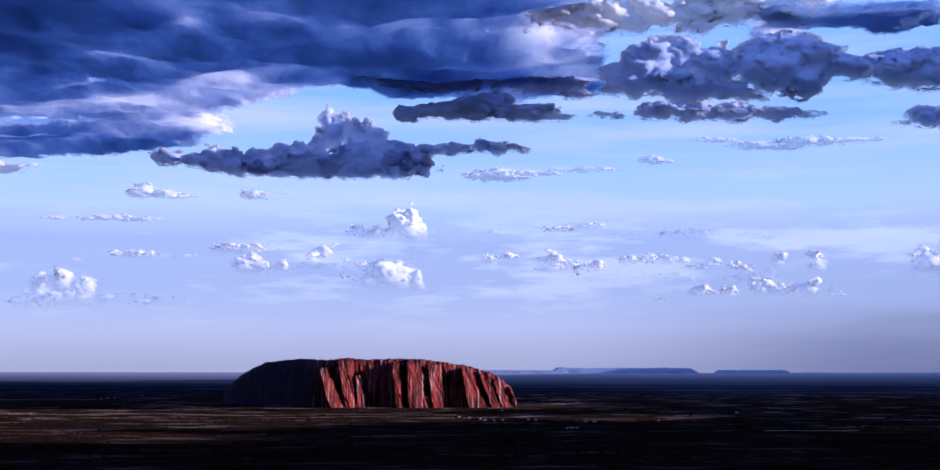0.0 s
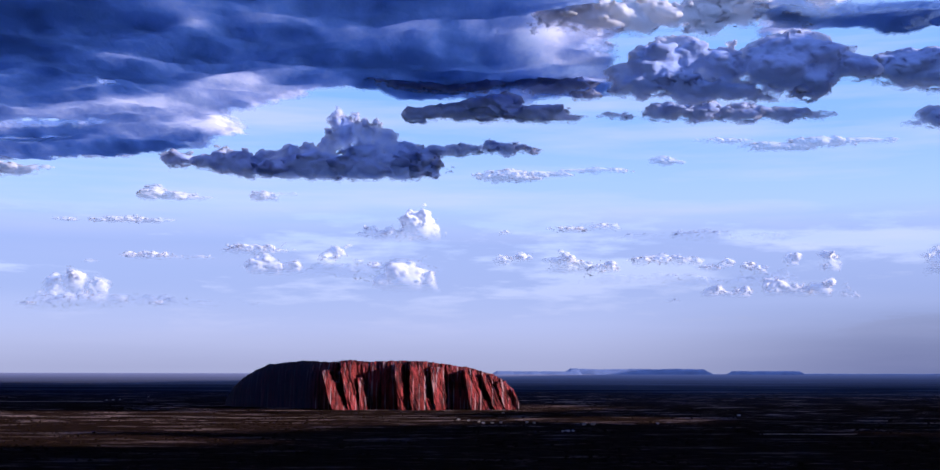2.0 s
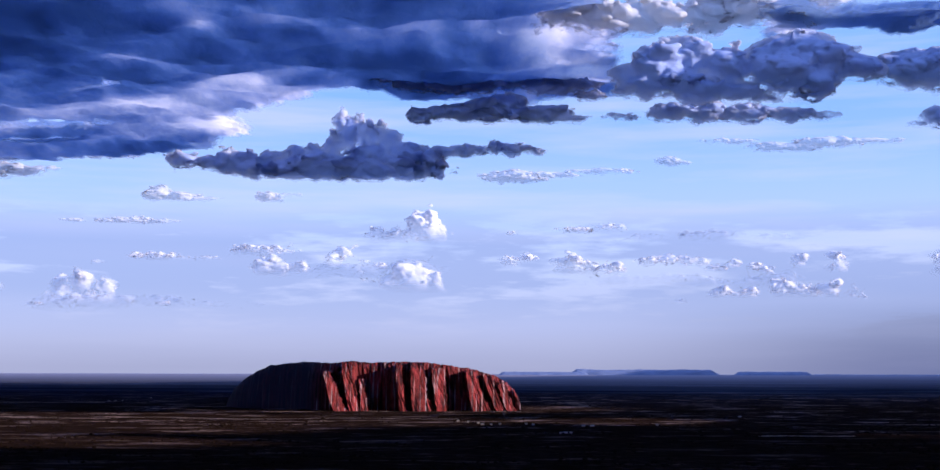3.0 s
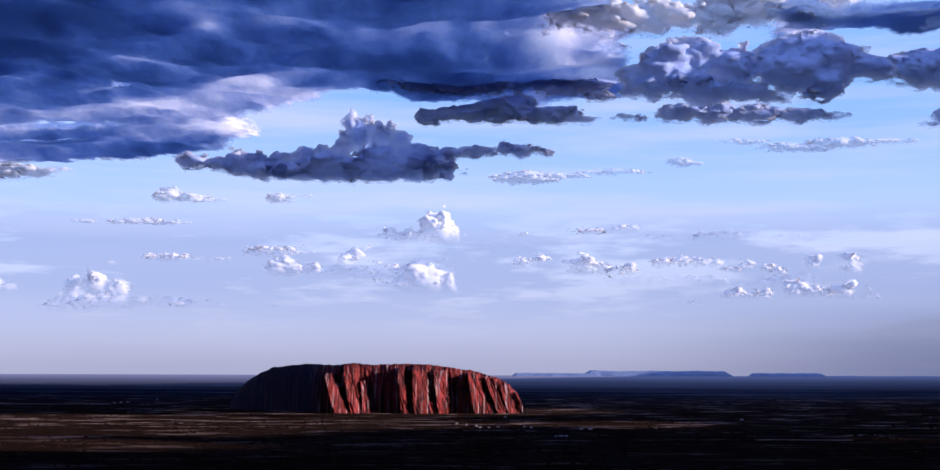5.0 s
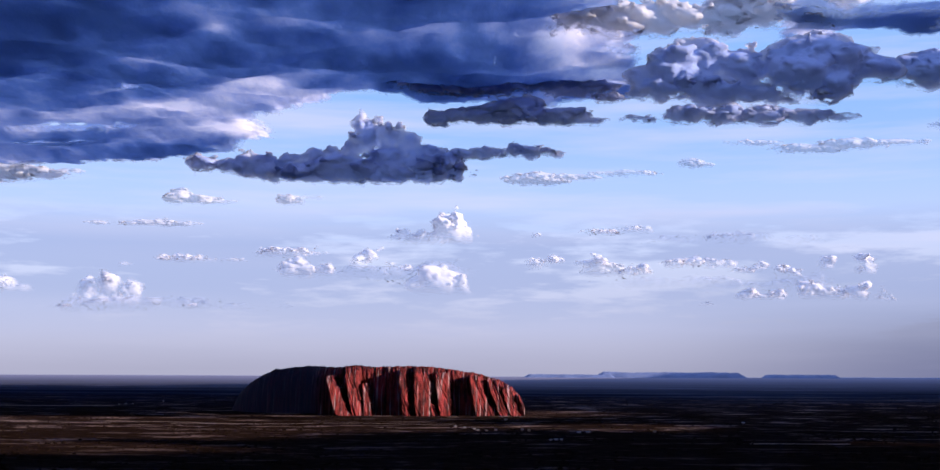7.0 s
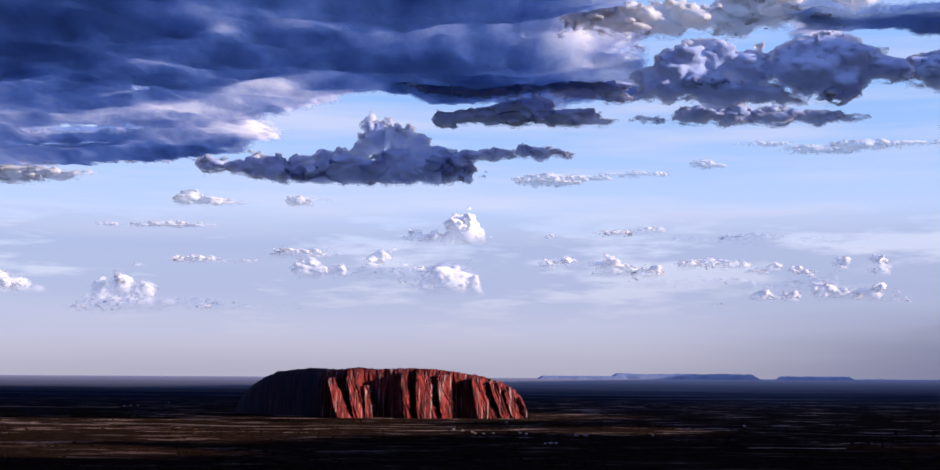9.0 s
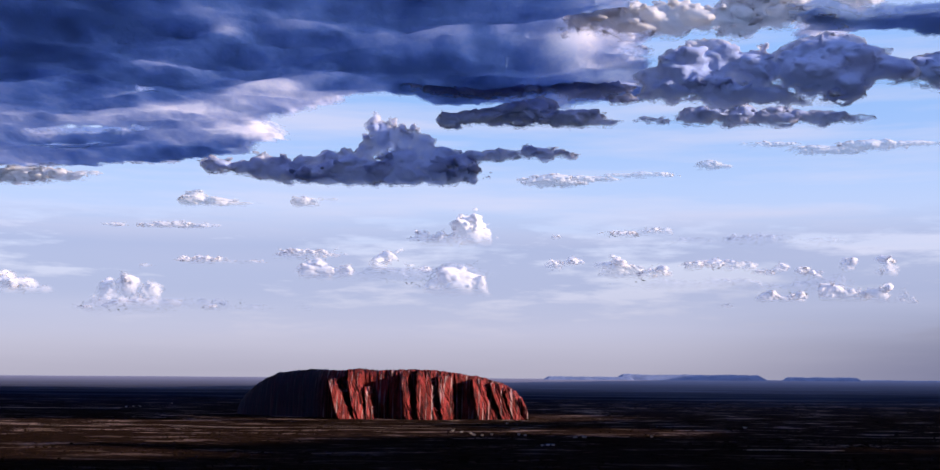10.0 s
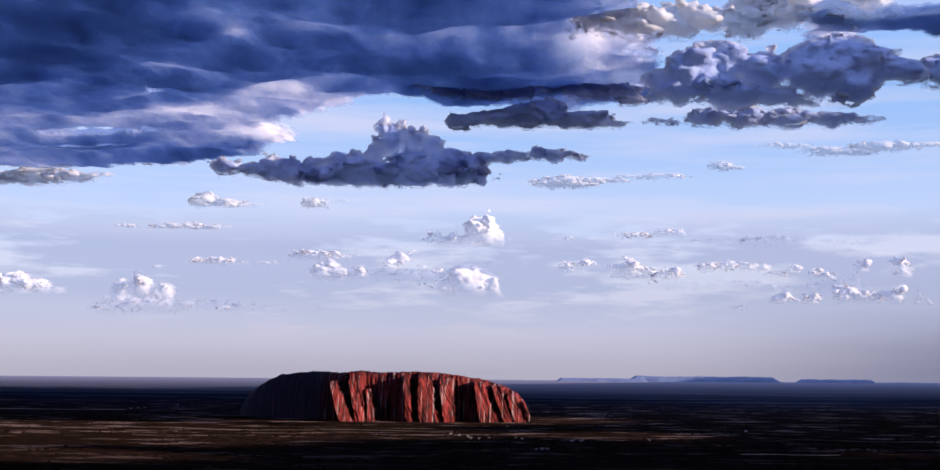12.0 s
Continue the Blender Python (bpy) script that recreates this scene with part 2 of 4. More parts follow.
def ground_material():
    m, n, l = nodes_of("red_scrubland")
    geo = n.new("ShaderNodeNewGeometry")
    pos = geo.outputs["Position"]
    broad = noise_node(n, l, pos, 0.008, 5, 0.6, (0.6, 1.0, 1.0))
    mid = noise_node(n, l, pos, 0.09, 6, 0.68, (0.5, 1.0, 1.0))
    fine = noise_node(n, l, pos, 0.4, 5, 0.7, (0.35, 1.0, 1.0))
    soil = ramp_node(n, l, fine, [(0.44, (0.016, 0.009, 0.007)), (0.57, (0.034, 0.018, 0.014)), (0.7, (0.2, 0.12, 0.09))])
    scrub = ramp_node(n, l, fine, [(0.35, (0.007, 0.0045, 0.0035)), (0.7, (0.04, 0.021, 0.015))])
    cover = n.new("ShaderNodeMath")
    cover.operation = "ADD"
    l.new(broad, cover.inputs[0])
    l.new(mid, cover.inputs[1])
    half = n.new("ShaderNodeMath")
    half.operation = "MULTIPLY"
    half.inputs[1].default_value = 0.5
    l.new(cover.outputs[0], half.inputs[0])
    bare = ramp_node(n, l, half.outputs[0], [(0.49, grey(0.0)), (0.54, grey(1.0))])
    color = mix_color(n, l, bare, scrub, soil)
    flats = noise_node(n, l, pos, 0.045, 7, 0.66, (0.5, 1.5, 1.0))
    flats = ramp_node(n, l, flats, [(0.555, grey(0.0)), (0.63, grey(0.9))])
    flats = mix_color(n, l, 1.0, flats, ramp_node(n, l, broad, [(0.4, grey(0.35)), (0.55, grey(1.0))]), "MULTIPLY")
    open_land = n.new("ShaderNodeSeparateXYZ")      # the pale flats fade out closer by
    l.new(pos, open_land.inputs[0])
    sandy = n.new("ShaderNodeMapRange")
    for socket, value in (("From Min", 480.0), ("From Max", 600.0), ("To Min", 0.25), ("To Max", 1.0)):
        sandy.inputs[socket].default_value = value
    l.new(open_land.outputs["Y"], sandy.inputs["Value"])
    flats = mix_color(n, l, 1.0, flats, sandy.outputs["Result"], "MULTIPLY")
    tufts = ramp_node(n, l, noise_node(n, l, pos, 0.3, 4, 0.6), [(0.4, grey(0.25)), (0.55, grey(1.0))])
    color = mix_color(n, l, mix_color(n, l, 1.0, flats, tufts, "MULTIPLY"), color, (0.62, 0.43, 0.35))
    # beyond the rock the blue-grey of distance haze is put into the ground colour
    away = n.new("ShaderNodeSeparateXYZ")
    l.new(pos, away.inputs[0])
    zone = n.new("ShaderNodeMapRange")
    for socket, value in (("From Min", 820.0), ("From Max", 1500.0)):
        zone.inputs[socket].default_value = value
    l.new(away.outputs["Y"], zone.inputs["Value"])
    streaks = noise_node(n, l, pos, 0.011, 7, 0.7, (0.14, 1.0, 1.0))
    hazed_land = ramp_node(n, l, streaks, [(0.38, (0.005, 0.008, 0.016)), (0.54, (0.014, 0.02, 0.038)), (0.66, (0.06, 0.07, 0.1))])
    color = mix_color(n, l, zone.outputs["Result"], color, hazed_land)
    # towards the horizon paler haze is put into the colour
    horizon_haze = n.new("ShaderNodeMapRange")
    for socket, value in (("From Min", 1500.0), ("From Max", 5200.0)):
        horizon_haze.inputs[socket].default_value = value
    l.new(away.outputs["Y"], horizon_haze.inputs["Value"])
    color = mix_color(n, l, horizon_haze.outputs["Result"], color, (0.26, 0.25, 0.31))
    b = n.new("ShaderNodeBump")
    b.inputs["Strength"].default_value, b.inputs["Distance"].default_value = 0.7, 0.5
    l.new(fine, b.inputs["Height"])
    p = n.new("ShaderNodeBsdfPrincipled")
    l.new(color, p.inputs["Base Color"])
    l.new(b.outputs["Normal"], p.inputs["Normal"])
    p.inputs["Roughness"].default_value = 0.9
    p.inputs["Specular IOR Level"].default_value = 0.0
    out = n.new("ShaderNodeOutputMaterial")
    l.new(p.outputs[0], out.inputs["Surface"])
    return m


def rough_material(name, low, high, scale, bump=0.5, distance=0.3, rough=0.9, stretch=None, spec=0.2):
    m, n, l = nodes_of(name)
    geo = n.new("ShaderNodeNewGeometry")
    fine = noise_node(n, l, geo.outputs["Position"], scale, 6, 0.65, stretch)
    color = ramp_node(n, l, fine, [(0.32, low), (0.68, high)])
    b = n.new("ShaderNodeBump")
    b.inputs["Strength"].default_value, b.inputs["Distance"].default_value = bump, distance
    l.new(fine, b.inputs["Height"])
    p = n.new("ShaderNodeBsdfPrincipled")
    l.new(color, p.inputs["Base Color"])
    l.new(b.outputs["Normal"], p.inputs["Normal"])
    p.inputs["Roughness"].default_value = rough
    p.inputs["Specular IOR Level"].default_value = spec
    out = n.new("ShaderNodeOutputMaterial")
    l.new(p.outputs[0], out.inputs["Surface"])
    return m


def rock_material():
    m, n, l = nodes_of("red_sandstone")
    geo = n.new("ShaderNodeNewGeometry")
    pos = geo.outputs["Position"]
    streak = noise_node(n, l, pos, 0.6, 6, 0.65, (1.0, 0.25, 0.07))
    broad = noise_node(n, l, pos, 0.06, 5, 0.6)
    grain = noise_node(n, l, pos, 2.2, 5, 0.7)
    base = ramp_node(n, l, streak, [(0.36, (0.02, 0.006, 0.009)), (0.5, (0.22, 0.03, 0.026)), (0.68, (0.5, 0.07, 0.072))])
    tone = ramp_node(n, l, broad, [(0.35, grey(0.55)), (0.65, grey(1.0))])
    base = mix_color(n, l, 1.0, base, tone, "MULTIPLY")
    stain = noise_node(n, l, pos, 0.9, 3, 0.5, (1.0, 0.04, 0.03))
    pale = ramp_node(n, l, stain, [(0.57, grey(0.0)), (0.65, grey(0.42))])
    base = mix_color(n, l, pale, base, (0.62, 0.5, 0.5))
    runs = noise_node(n, l, pos, 0.42, 4, 0.6, (1.0, 0.5, 0.06))     # black runs where water comes down
    runs = ramp_node(n, l, runs, [(0.55, grey(0.0)), (0.61, grey(0.65))])
    base = mix_color(n, l, runs, base, (0.02, 0.016, 0.02))
    # the western face's shade is put into the colour, darker with a ragged, streaky border
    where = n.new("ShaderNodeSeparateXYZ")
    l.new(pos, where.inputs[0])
    west_shade = math_node(n, l, "ADD", math_node(n, l, "DIVIDE", where.outputs["X"], -40.0), math_node(n, l, "MULTIPLY", streak, 0.9))
    west_shade = ramp_node(n, l, math_node(n, l, "SUBTRACT", west_shade, 2.3), [(0.4, grey(0.0)), (0.7, grey(0.85))])
    base = mix_color(n, l, west_shade, base, (0.028, 0.033, 0.044))
    add = n.new("ShaderNodeMath")
    add.operation = "ADD"
    l.new(streak, add.inputs[0])
    l.new(grain, add.inputs[1])
    b = n.new("ShaderNodeBump")
    b.inputs["Strength"].default_value, b.inputs["Distance"].default_value = 0.8, 0.8
    l.new(add.outputs[0], b.inputs["Height"])
    p = n.new("ShaderNodeBsdfPrincipled")
    l.new(base, p.inputs["Base Color"])
    l.new(b.outputs["Normal"], p.inputs["Normal"])
    p.inputs["Roughness"].default_value = 0.9
    p.inputs["Specular IOR Level"].default_value = 0.15
    out = n.new("ShaderNodeOutputMaterial")
    l.new(p.outputs[0], out.inputs["Surface"])
    return m


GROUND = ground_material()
SCRUB = rough_material("dark_scrub", (0.008, 0.005, 0.0035), (0.022, 0.013, 0.009), 0.8, spec=0.0)
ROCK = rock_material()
# the hills' base colour holds the blue of distance haze
HILL = rough_material("far_hills", (0.115, 0.15, 0.25), (0.145, 0.185, 0.3), 0.02, 0.4, 4.0)
SAND = rough_material("pale_sand_track", (0.3, 0.2, 0.15), (0.5, 0.38, 0.3), 0.4)
ROOF = rough_material("pale_roof_sheet", (0.2, 0.19, 0.18), (0.32, 0.3, 0.28), 1.5, 0.1, 0.02, 0.35, None, 0.5)
RENDERED_WALL = rough_material("earth_coloured_wall", (0.3, 0.22, 0.17), (0.42, 0.33, 0.27), 1.5, 0.1, 0.02)

# ---- land ----
def mesh_object(name, verts, faces, material, smooth=True):
    me = bpy.data.meshes.new(name)
    me.from_pydata(verts, [], faces)
    me.materials.append(material)
    if smooth:
        me.polygons.foreach_set("use_smooth", [True] * len(me.polygons))
    me.update()
    return new(name, me)


def grid_faces(nu, nv, wrap=False):
    """Quads of a grid with nu columns and nv rows, vertex index = row * nu + column."""
    cols = nu if wrap else nu - 1
    return [(j * nu + i, j * nu + (i + 1) % nu, (j + 1) * nu + (i + 1) % nu, (j + 1) * nu + i) for j in range(nv - 1) for i in range(cols)]


def fbm(x, y, z=0.0, octaves=4):
    return noise.fractal(Vector((x, y, z)), 1.0, 2.0, octaves)


def land_height(x, y):
    near = min(1.0, max(0.0, (y - 200) / 300))
    return near * (0.5 * fbm(x / 90, y / 90) + 0.9 * fbm(x / 420, y / 420, 3.0))


def build_ground():
    xs = np.concatenate([np.linspace(-4900, -700, 30)[:-1], np.linspace(-700, 700, 200), np.linspace(700, 4900, 30)[1:]])
    ys = np.concatenate([np.linspace(-3500, 300, 20)[:-1], np.linspace(300, 1500, 240), np.linspace(1500, 4840, 60)[1:]])
    verts = [(x, y, land_height(x, y) if abs(x) < 2500 and y < 2500 else 1.8 * min(1.0, max(0.0, (y - 3000) / 1840)) ** 2) for y in ys for x in xs]
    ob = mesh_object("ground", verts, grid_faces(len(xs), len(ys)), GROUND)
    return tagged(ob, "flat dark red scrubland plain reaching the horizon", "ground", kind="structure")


build_ground()


# The sandstone monolith: a long dome whose steep flank is cut into spurs, each with a sharp western edge and a broad eastern facet.
# spur: x of its edge at the foot and at the brow, width of its facet at the foot and at the brow, y of its edge at the foot,
# how far the facet falls back, how high it reaches (share of the brow's height)
SPURS = [(-82.0, -90.0, 9.5, 4.0, 772.0, 4.5, 0.84), (-72.5, -80.0, 6.0, 7.0, 775.5, 4.0, 0.99), (-66.0, -69.0, 4.5, 2.5, 779.0, 1.5, 0.66),
         (-43.0, -46.5, 4.0, 3.5, 776.0, 1.8, 0.93), (-35.5, -38.0, 13.0, 8.0, 777.0, 5.5, 1.0), (-21.5, -25.0, 6.0, 8.0, 781.0, 4.5, 0.93),
         (0.0, -4.5, 14.5, 5.0, 783.0, 6.0, 0.97), (15.0, 5.5, 5.5, 5.0, 788.0, 3.0, 0.97), (20.5, 14.5, 7.0, 5.0, 790.0, 4.5, 0.9)]
ROCK_X, ROCK_Y, ROCK_A, ROCK_B = -67.0, 838.0, 97.0, 44.0
BROW_X = (-164, -161, -156, -149, -141, -131, -116, -102, -90, -77, -64, -52, -36, -24, -13, -4, 6, 13, 20, 25, 27.5, 29)
BROW_Z = (1.0, 6.5, 13.0, 18.5, 23.0, 26.5, 28.7, 29.0, 28.2, 29.6, 28.6, 29.3, 29.2, 28.2, 26.7, 25.2, 22.8, 20.8, 17.0, 12.0, 7.0, 2.5)


def rock_top(x):
    """Height of the brow along the rock."""
    return float(np.interp(x, BROW_X, BROW_Z)) + 0.35 * fbm(x / 9, 1.7) + 0.45 * fbm(x / 2.6, 5.2)


def rock_flank(x):
    """y of the body's foot on the side of the spurs, and half its depth."""
    u = min(1.0, abs((x - ROCK_X) / ROCK_A))
    half = ROCK_B * (1 - u ** 3.2) ** 0.5 + 0.5
    return ROCK_Y - half + 0.35 * max(0.0, -88.0 - x) - 36.0 * (max(0.0, x) / 29.0) ** 2, half


def rock_batter(z, high):
    """How far the flank leans back at that height."""
    v = min(1.0, max(0.0, z / max(high, 0.5)))
    return 7.0 * v ** 1.6 + 7.0 * v ** 9


def build_rock():
    root = new("rock_monolith")
    root.location = (ROCK_X, ROCK_Y, 0)
    nx, nf, nb = 620, 44, 16
    verts = []
    for i in range(nx):
        x = -163.8 + (28.6 + 163.8) * i / (nx - 1)
        high, (y0, half) = rock_top(x), rock_flank(x)
        west = x < -88
        for j in range(nf + nb):
            if j < nf:       # up the flank
                v = j / (nf - 1)
                z = high * (1 - (1 - v) ** 1.25) - 1.5 * (1 - v)
                y = y0 + rock_batter(z, high) * min(1.0, half / 30)
                groove = abs(fbm(x / 2.6 + 0.25 * z / 3, z / 26, 2.0))
                y += (0.8 if west else 2.6) * groove * math.sin(math.pi * min(0.5, 0.08 + v * 0.6)) + 0.4 * fbm(x / 1.3, z / 7, 7.0)
                if not west:     # caves and bays worn in between the spurs
                    y += 3.5 * max(0.0, fbm(x / 8, z / 10, 4.4) + 0.1)
            else:            # over the back and down
                w = (j - nf + 1) / nb
                y = y0 + 14 * min(1.0, half / 30) + (2 * half - 14) * w
                z = high * (1 - w ** 5) + 0.8 * fbm(x / 8, y / 8, 3.0) * (1 - w) - 1.5 * w ** 5
            verts.append((x - ROCK_X, y - ROCK_Y, z))
    n = nf + nb
    faces = [(i * n + j, (i + 1) * n + j, (i + 1) * n + j + 1, i * n + j + 1) for i in range(nx - 1) for j in range(n - 1)]
    faces += [tuple(range(n - 1, -1, -1)), tuple((nx - 1) * n + j for j in range(n))]
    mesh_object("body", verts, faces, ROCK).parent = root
    for k, spur in enumerate(SPURS):
        build_spur(root, k, *spur)
    return tagged(root, "huge red sandstone monolith with fluted vertical spurs on the plain", "rock")


def build_spur(root, k, foot_x, brow_x, foot_w, brow_w, foot_y, fall, reach):
    """One spur: a steep western cheek, a sharp edge and a broad fluted facet that falls back eastwards into the body."""
    high = rock_top(brow_x + 0.5 * brow_w) * reach
    cheek, nu, nv = 8, 56, 60
    verts = []
    for j in range(nv):
        v = j / (nv - 1)
        z = high * v - 1.5 * (1 - v)
        edge = foot_x + (brow_x - foot_x) * v ** 0.85 + 0.7 * fbm(v * 5, k * 3.1) + 0.35 * fbm(v * 17, k * 1.7)
        wide = foot_w + (brow_w - foot_w) * v ** 0.7
        wide *= 1 + 0.16 * fbm(v * 4, k * 2.3 + 9)
        back = rock_batter(z, rock_top(edge))
        nose = foot_y + back * 0.9 + 3.0 * v ** 8 - 1.2 * (1 - v) ** 4
        rear = nose + 26
        verts.append((edge - 1.5, rear, z))
        for i in range(cheek):
            t = i / cheek
            verts.append((edge - 1.3 * (1 - t) ** 2 - 0.25 * fbm(t * 3, v * 9, k), nose + 12 * (1 - t) ** 1.4, z))
        for i in range(nu):
            t = i / (nu - 1)
            x = edge + wide * t
            rib = abs(fbm(x / 1.7 + 0.2 * z, z / 24, k + 0.5))
            gully = max(0.0, fbm(x / 3.4 + 0.12 * z, z / 17, k + 7.5) - 0.12)
            y = nose + fall * t ** 0.9 + 0.9 * rib + 2.6 * gully + 0.35 * fbm(x / 0.9, z / 4, k) + 18 * max(0.0, t - 0.93) / 0.07 * 0.6
            verts.append((x, y, z - 0.8 * rib * v))
        verts.append((edge + wide + 0.5, rear, z))
    n = nu + cheek + 2
    verts = [(x - ROCK_X, y - ROCK_Y, z) for x, y, z in verts]
    faces = grid_faces(n, nv) + [(j * n + n - 1, j * n, (j + 1) * n, (j + 1) * n + n - 1) for j in range(nv - 1)]
    faces += [tuple(range(n - 1, -1, -1)), tuple((nv - 1) * n + i for i in range(n))]
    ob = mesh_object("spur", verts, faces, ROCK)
    ob.parent = root
    return ob


build_rock()


def build_hill(x, y, width, height, seed):
    nu, nv = 120, 14
    verts = []
    for j in range(nv):
        v = j / (nv - 1)
        for i in range(nu):
            u = i / (nu - 1)
            prof = height * min(1.0, 14 * u, 14 * (1 - u)) * (0.92 + 0.1 * fbm(u * 5, seed) + 0.05 * fbm(u * 22, seed))
            z = prof * math.sin(math.pi * v) ** 0.6 - 2.0
            verts.append((x + (u - 0.5) * width, y + (v - 0.5) * 120 + 10 * fbm(u * 9, v * 4, seed), z))
    ob = mesh_object("hill_range", verts, grid_faces(nu, nv), HILL)
    return tagged(ob, "low flat-topped blue hill range on the horizon", "hill", "distant hills")


build_hill(545, 4600, 550, 24.5, 1.3)
build_hill(190, 4560, 330, 15, 2.6)
build_hill(1010, 4650, 280, 17, 4.1)
build_hill(1440, 4680, 640, 7, 7.7)


def clump_shapes(rng, count=6):
    bm = bmesh.new()
    bmesh.ops.create_icosphere(bm, subdivisions=1, radius=1.0)
    base = np.array([v.co[:] for v in bm.verts])
    tris = np.array([[v.index for v in f.verts] for f in bm.faces])
    bm.free()
    return [base * (1 + 0.35 * (rng.random((len(base), 1)) - 0.5)) for _ in range(count)], tris


def build_scrub():
    rng = np.random.default_rng(4)
    shapes, tris = clump_shapes(rng)
    verts, faces, n = [], [], 0
    made = 0
    while made < 12000:
        y = 340 + 1000 * rng.random() ** 1.3
        x = (rng.random() - 0.5) * 2 * (y * 0.44 + 40) - y * 0.03
        if fbm(x / 60, y / 60, 9.0) + 0.5 * fbm(x / 15, y / 15, 4.0) < rng.random() * 0.7 - 0.25:
            continue
        if ((x - ROCK_X) / 97) ** 2 + ((y - ROCK_Y) / 60) ** 2 < 1:
            continue
        r = 0.16 + 0.4 * rng.random() ** 3
        s = shapes[rng.integers(len(shapes))] * np.array([r * (1 + rng.random()), r * (1 + rng.random()), r * 0.75])
        verts.append(s + np.array([x, y, land_height(x, y) + r * 0.3]))
        faces.append(tris + n)
        n += len(s)
        made += 1
    ob = mesh_object("scrub", np.concatenate(verts).tolist(), np.concatenate(faces).tolist(), SCRUB)
    return tagged(ob, "dark low desert scrub and trees scattered over the plain", "scrub", kind="stuff")


build_scrub()


# ---- track and homesteads ----
def build_track(name, label, points, width):
    verts = []
    for k, (x, y) in enumerate(points):
        a = Vector(points[min(k + 1, len(points) - 1)]) - Vector(points[max(k - 1, 0)])
        side = Vector((-a.y, a.x)).normalized() * width / 2
        for s in (1, -1):
            px, py = x + side.x * s, y + side.y * s
            verts.append((px, py, land_height(px, py) + 0.25))
    faces = [(2 * k, 2 * k + 1, 2 * k + 3, 2 * k + 2) for k in range(len(points) - 1)]
    ob = mesh_object(name, verts, faces, SAND)
    return tagged(ob, label, "track", kind="structure")


build_track("track", "pale straight sandy airstrip on the dark plain", [(-430 + 20 * k, 938 + 0.8 * k) for k in range(9)], 9)
build_track("track", "pale winding sandy track through the scrub", [(-300 + 9 * k, 690 + 9 * math.sin(k * 0.5) - 1.3 * k) for k in range(24)], 2.2)
build_track("track", "pale winding sandy track through the scrub", [(-150 + 9 * k, 655 + 5 * math.sin(k * 0.7 + 1) + 0.5 * k) for k in range(17)], 1.8)
build_track("track", "pale sandy clearing beside the track", [(112 + 6 * k, 497 + 1.5 * math.sin(k)) for k in range(7)], 3.0)


def part(name, bm, material, parent, label=""):
    me = bpy.data.meshes.new(name)
    bm.to_mesh(me)
    bm.free()
    me.materials.append(material)
    ob = new(name, me)
    ob.parent = parent
    return tagged(ob, label) if label else ob


def build_house(x, y, length, depth, height, turn, label):
    root = new("homestead")
    root.matrix_world = pose(x, y, land_height(x, y), 0, 0, turn)
    bm = bmesh.new()
    bmesh.ops.create_cube(bm, size=1, matrix=Matrix.LocRotScale((0, 0, height / 2 - 0.1), None, (length, depth, height + 0.2)))
    bmesh.ops.bevel(bm, geom=bm.edges[:], offset=0.03, segments=1, affect="EDGES")
    part("wall", bm, RENDERED_WALL, root)
    for s in (1, -1):
        bm = bmesh.new()
        pitch = math.atan2(height * 0.5, depth / 2)
        slope = math.hypot(height * 0.5, depth / 2) + 0.15
        bmesh.ops.create_cube(bm, size=1, matrix=Matrix.Translation((0, s * depth / 4, height * 1.25)) @ Matrix.Rotation(-s * pitch, 4, "X") @ Matrix.Diagonal((length + 0.3, slope, 0.06, 1)))
        part("roof", bm, ROOF, root, "pale shining roof sheet")
    return tagged(root, label, "house", "scattered homesteads")


build_house(52, 584, 1.50, 0.90, 0.45, -15, "small pale-roofed homestead among dark scrub")
build_house(56, 585, 1.75, 1.05, 0.45, 7, "small pale-roofed homestead among dark scrub")
build_house(40, 510, 1.50, 0.90, 0.45, 4, "small pale-roofed homestead among dark scrub")
build_house(38, 506, 1.00, 0.60, 0.45, -22, "small pale-roofed homestead among dark scrub")
build_house(42, 510, 1.00, 0.60, 0.45, -7, "small pale-roofed homestead among dark scrub")
build_house(5, 608, 1.00, 0.60, 0.45, 28, "small pale-roofed homestead among dark scrub")
build_house(7, 596, 1.25, 0.75, 0.45, 8, "small pale-roofed homestead among dark scrub")
build_house(-0, 620, 1.00, 0.60, 0.45, 0, "small pale-roofed homestead among dark scrub")
build_house(-5, 632, 1.00, 0.60, 0.45, 10, "small pale-roofed homestead among dark scrub")
build_house(11, 591, 1.00, 0.60, 0.45, 7, "small pale-roofed homestead among dark scrub")
build_house(15, 597, 1.00, 0.60, 0.45, -26, "small pale-roofed homestead among dark scrub")
build_house(18, 727, 1.25, 0.75, 0.45, 8, "small pale-roofed homestead among dark scrub")
build_house(27, 599, 1.00, 0.60, 0.45, -30, "small pale-roofed homestead among dark scrub")
build_house(30, 593, 1.00, 0.60, 0.45, 28, "small pale-roofed homestead among dark scrub")
build_house(-276, 975, 1.25, 0.75, 0.45, 23, "small pale-roofed homestead among dark scrub")
build_house(-276, 992, 1.25, 0.75, 0.45, 0, "small pale-roofed homestead among dark scrub")
build_house(-271, 993, 1.00, 0.60, 0.45, -14, "small pale-roofed homestead among dark scrub")
build_house(-274, 1088, 1.00, 0.60, 0.45, 5, "small pale-roofed homestead among dark scrub")
build_house(86, 593, 1.00, 0.60, 0.45, -16, "small pale-roofed homestead among dark scrub")
build_house(142, 693, 1.50, 0.90, 0.45, -18, "small pale-roofed homestead among dark scrub")

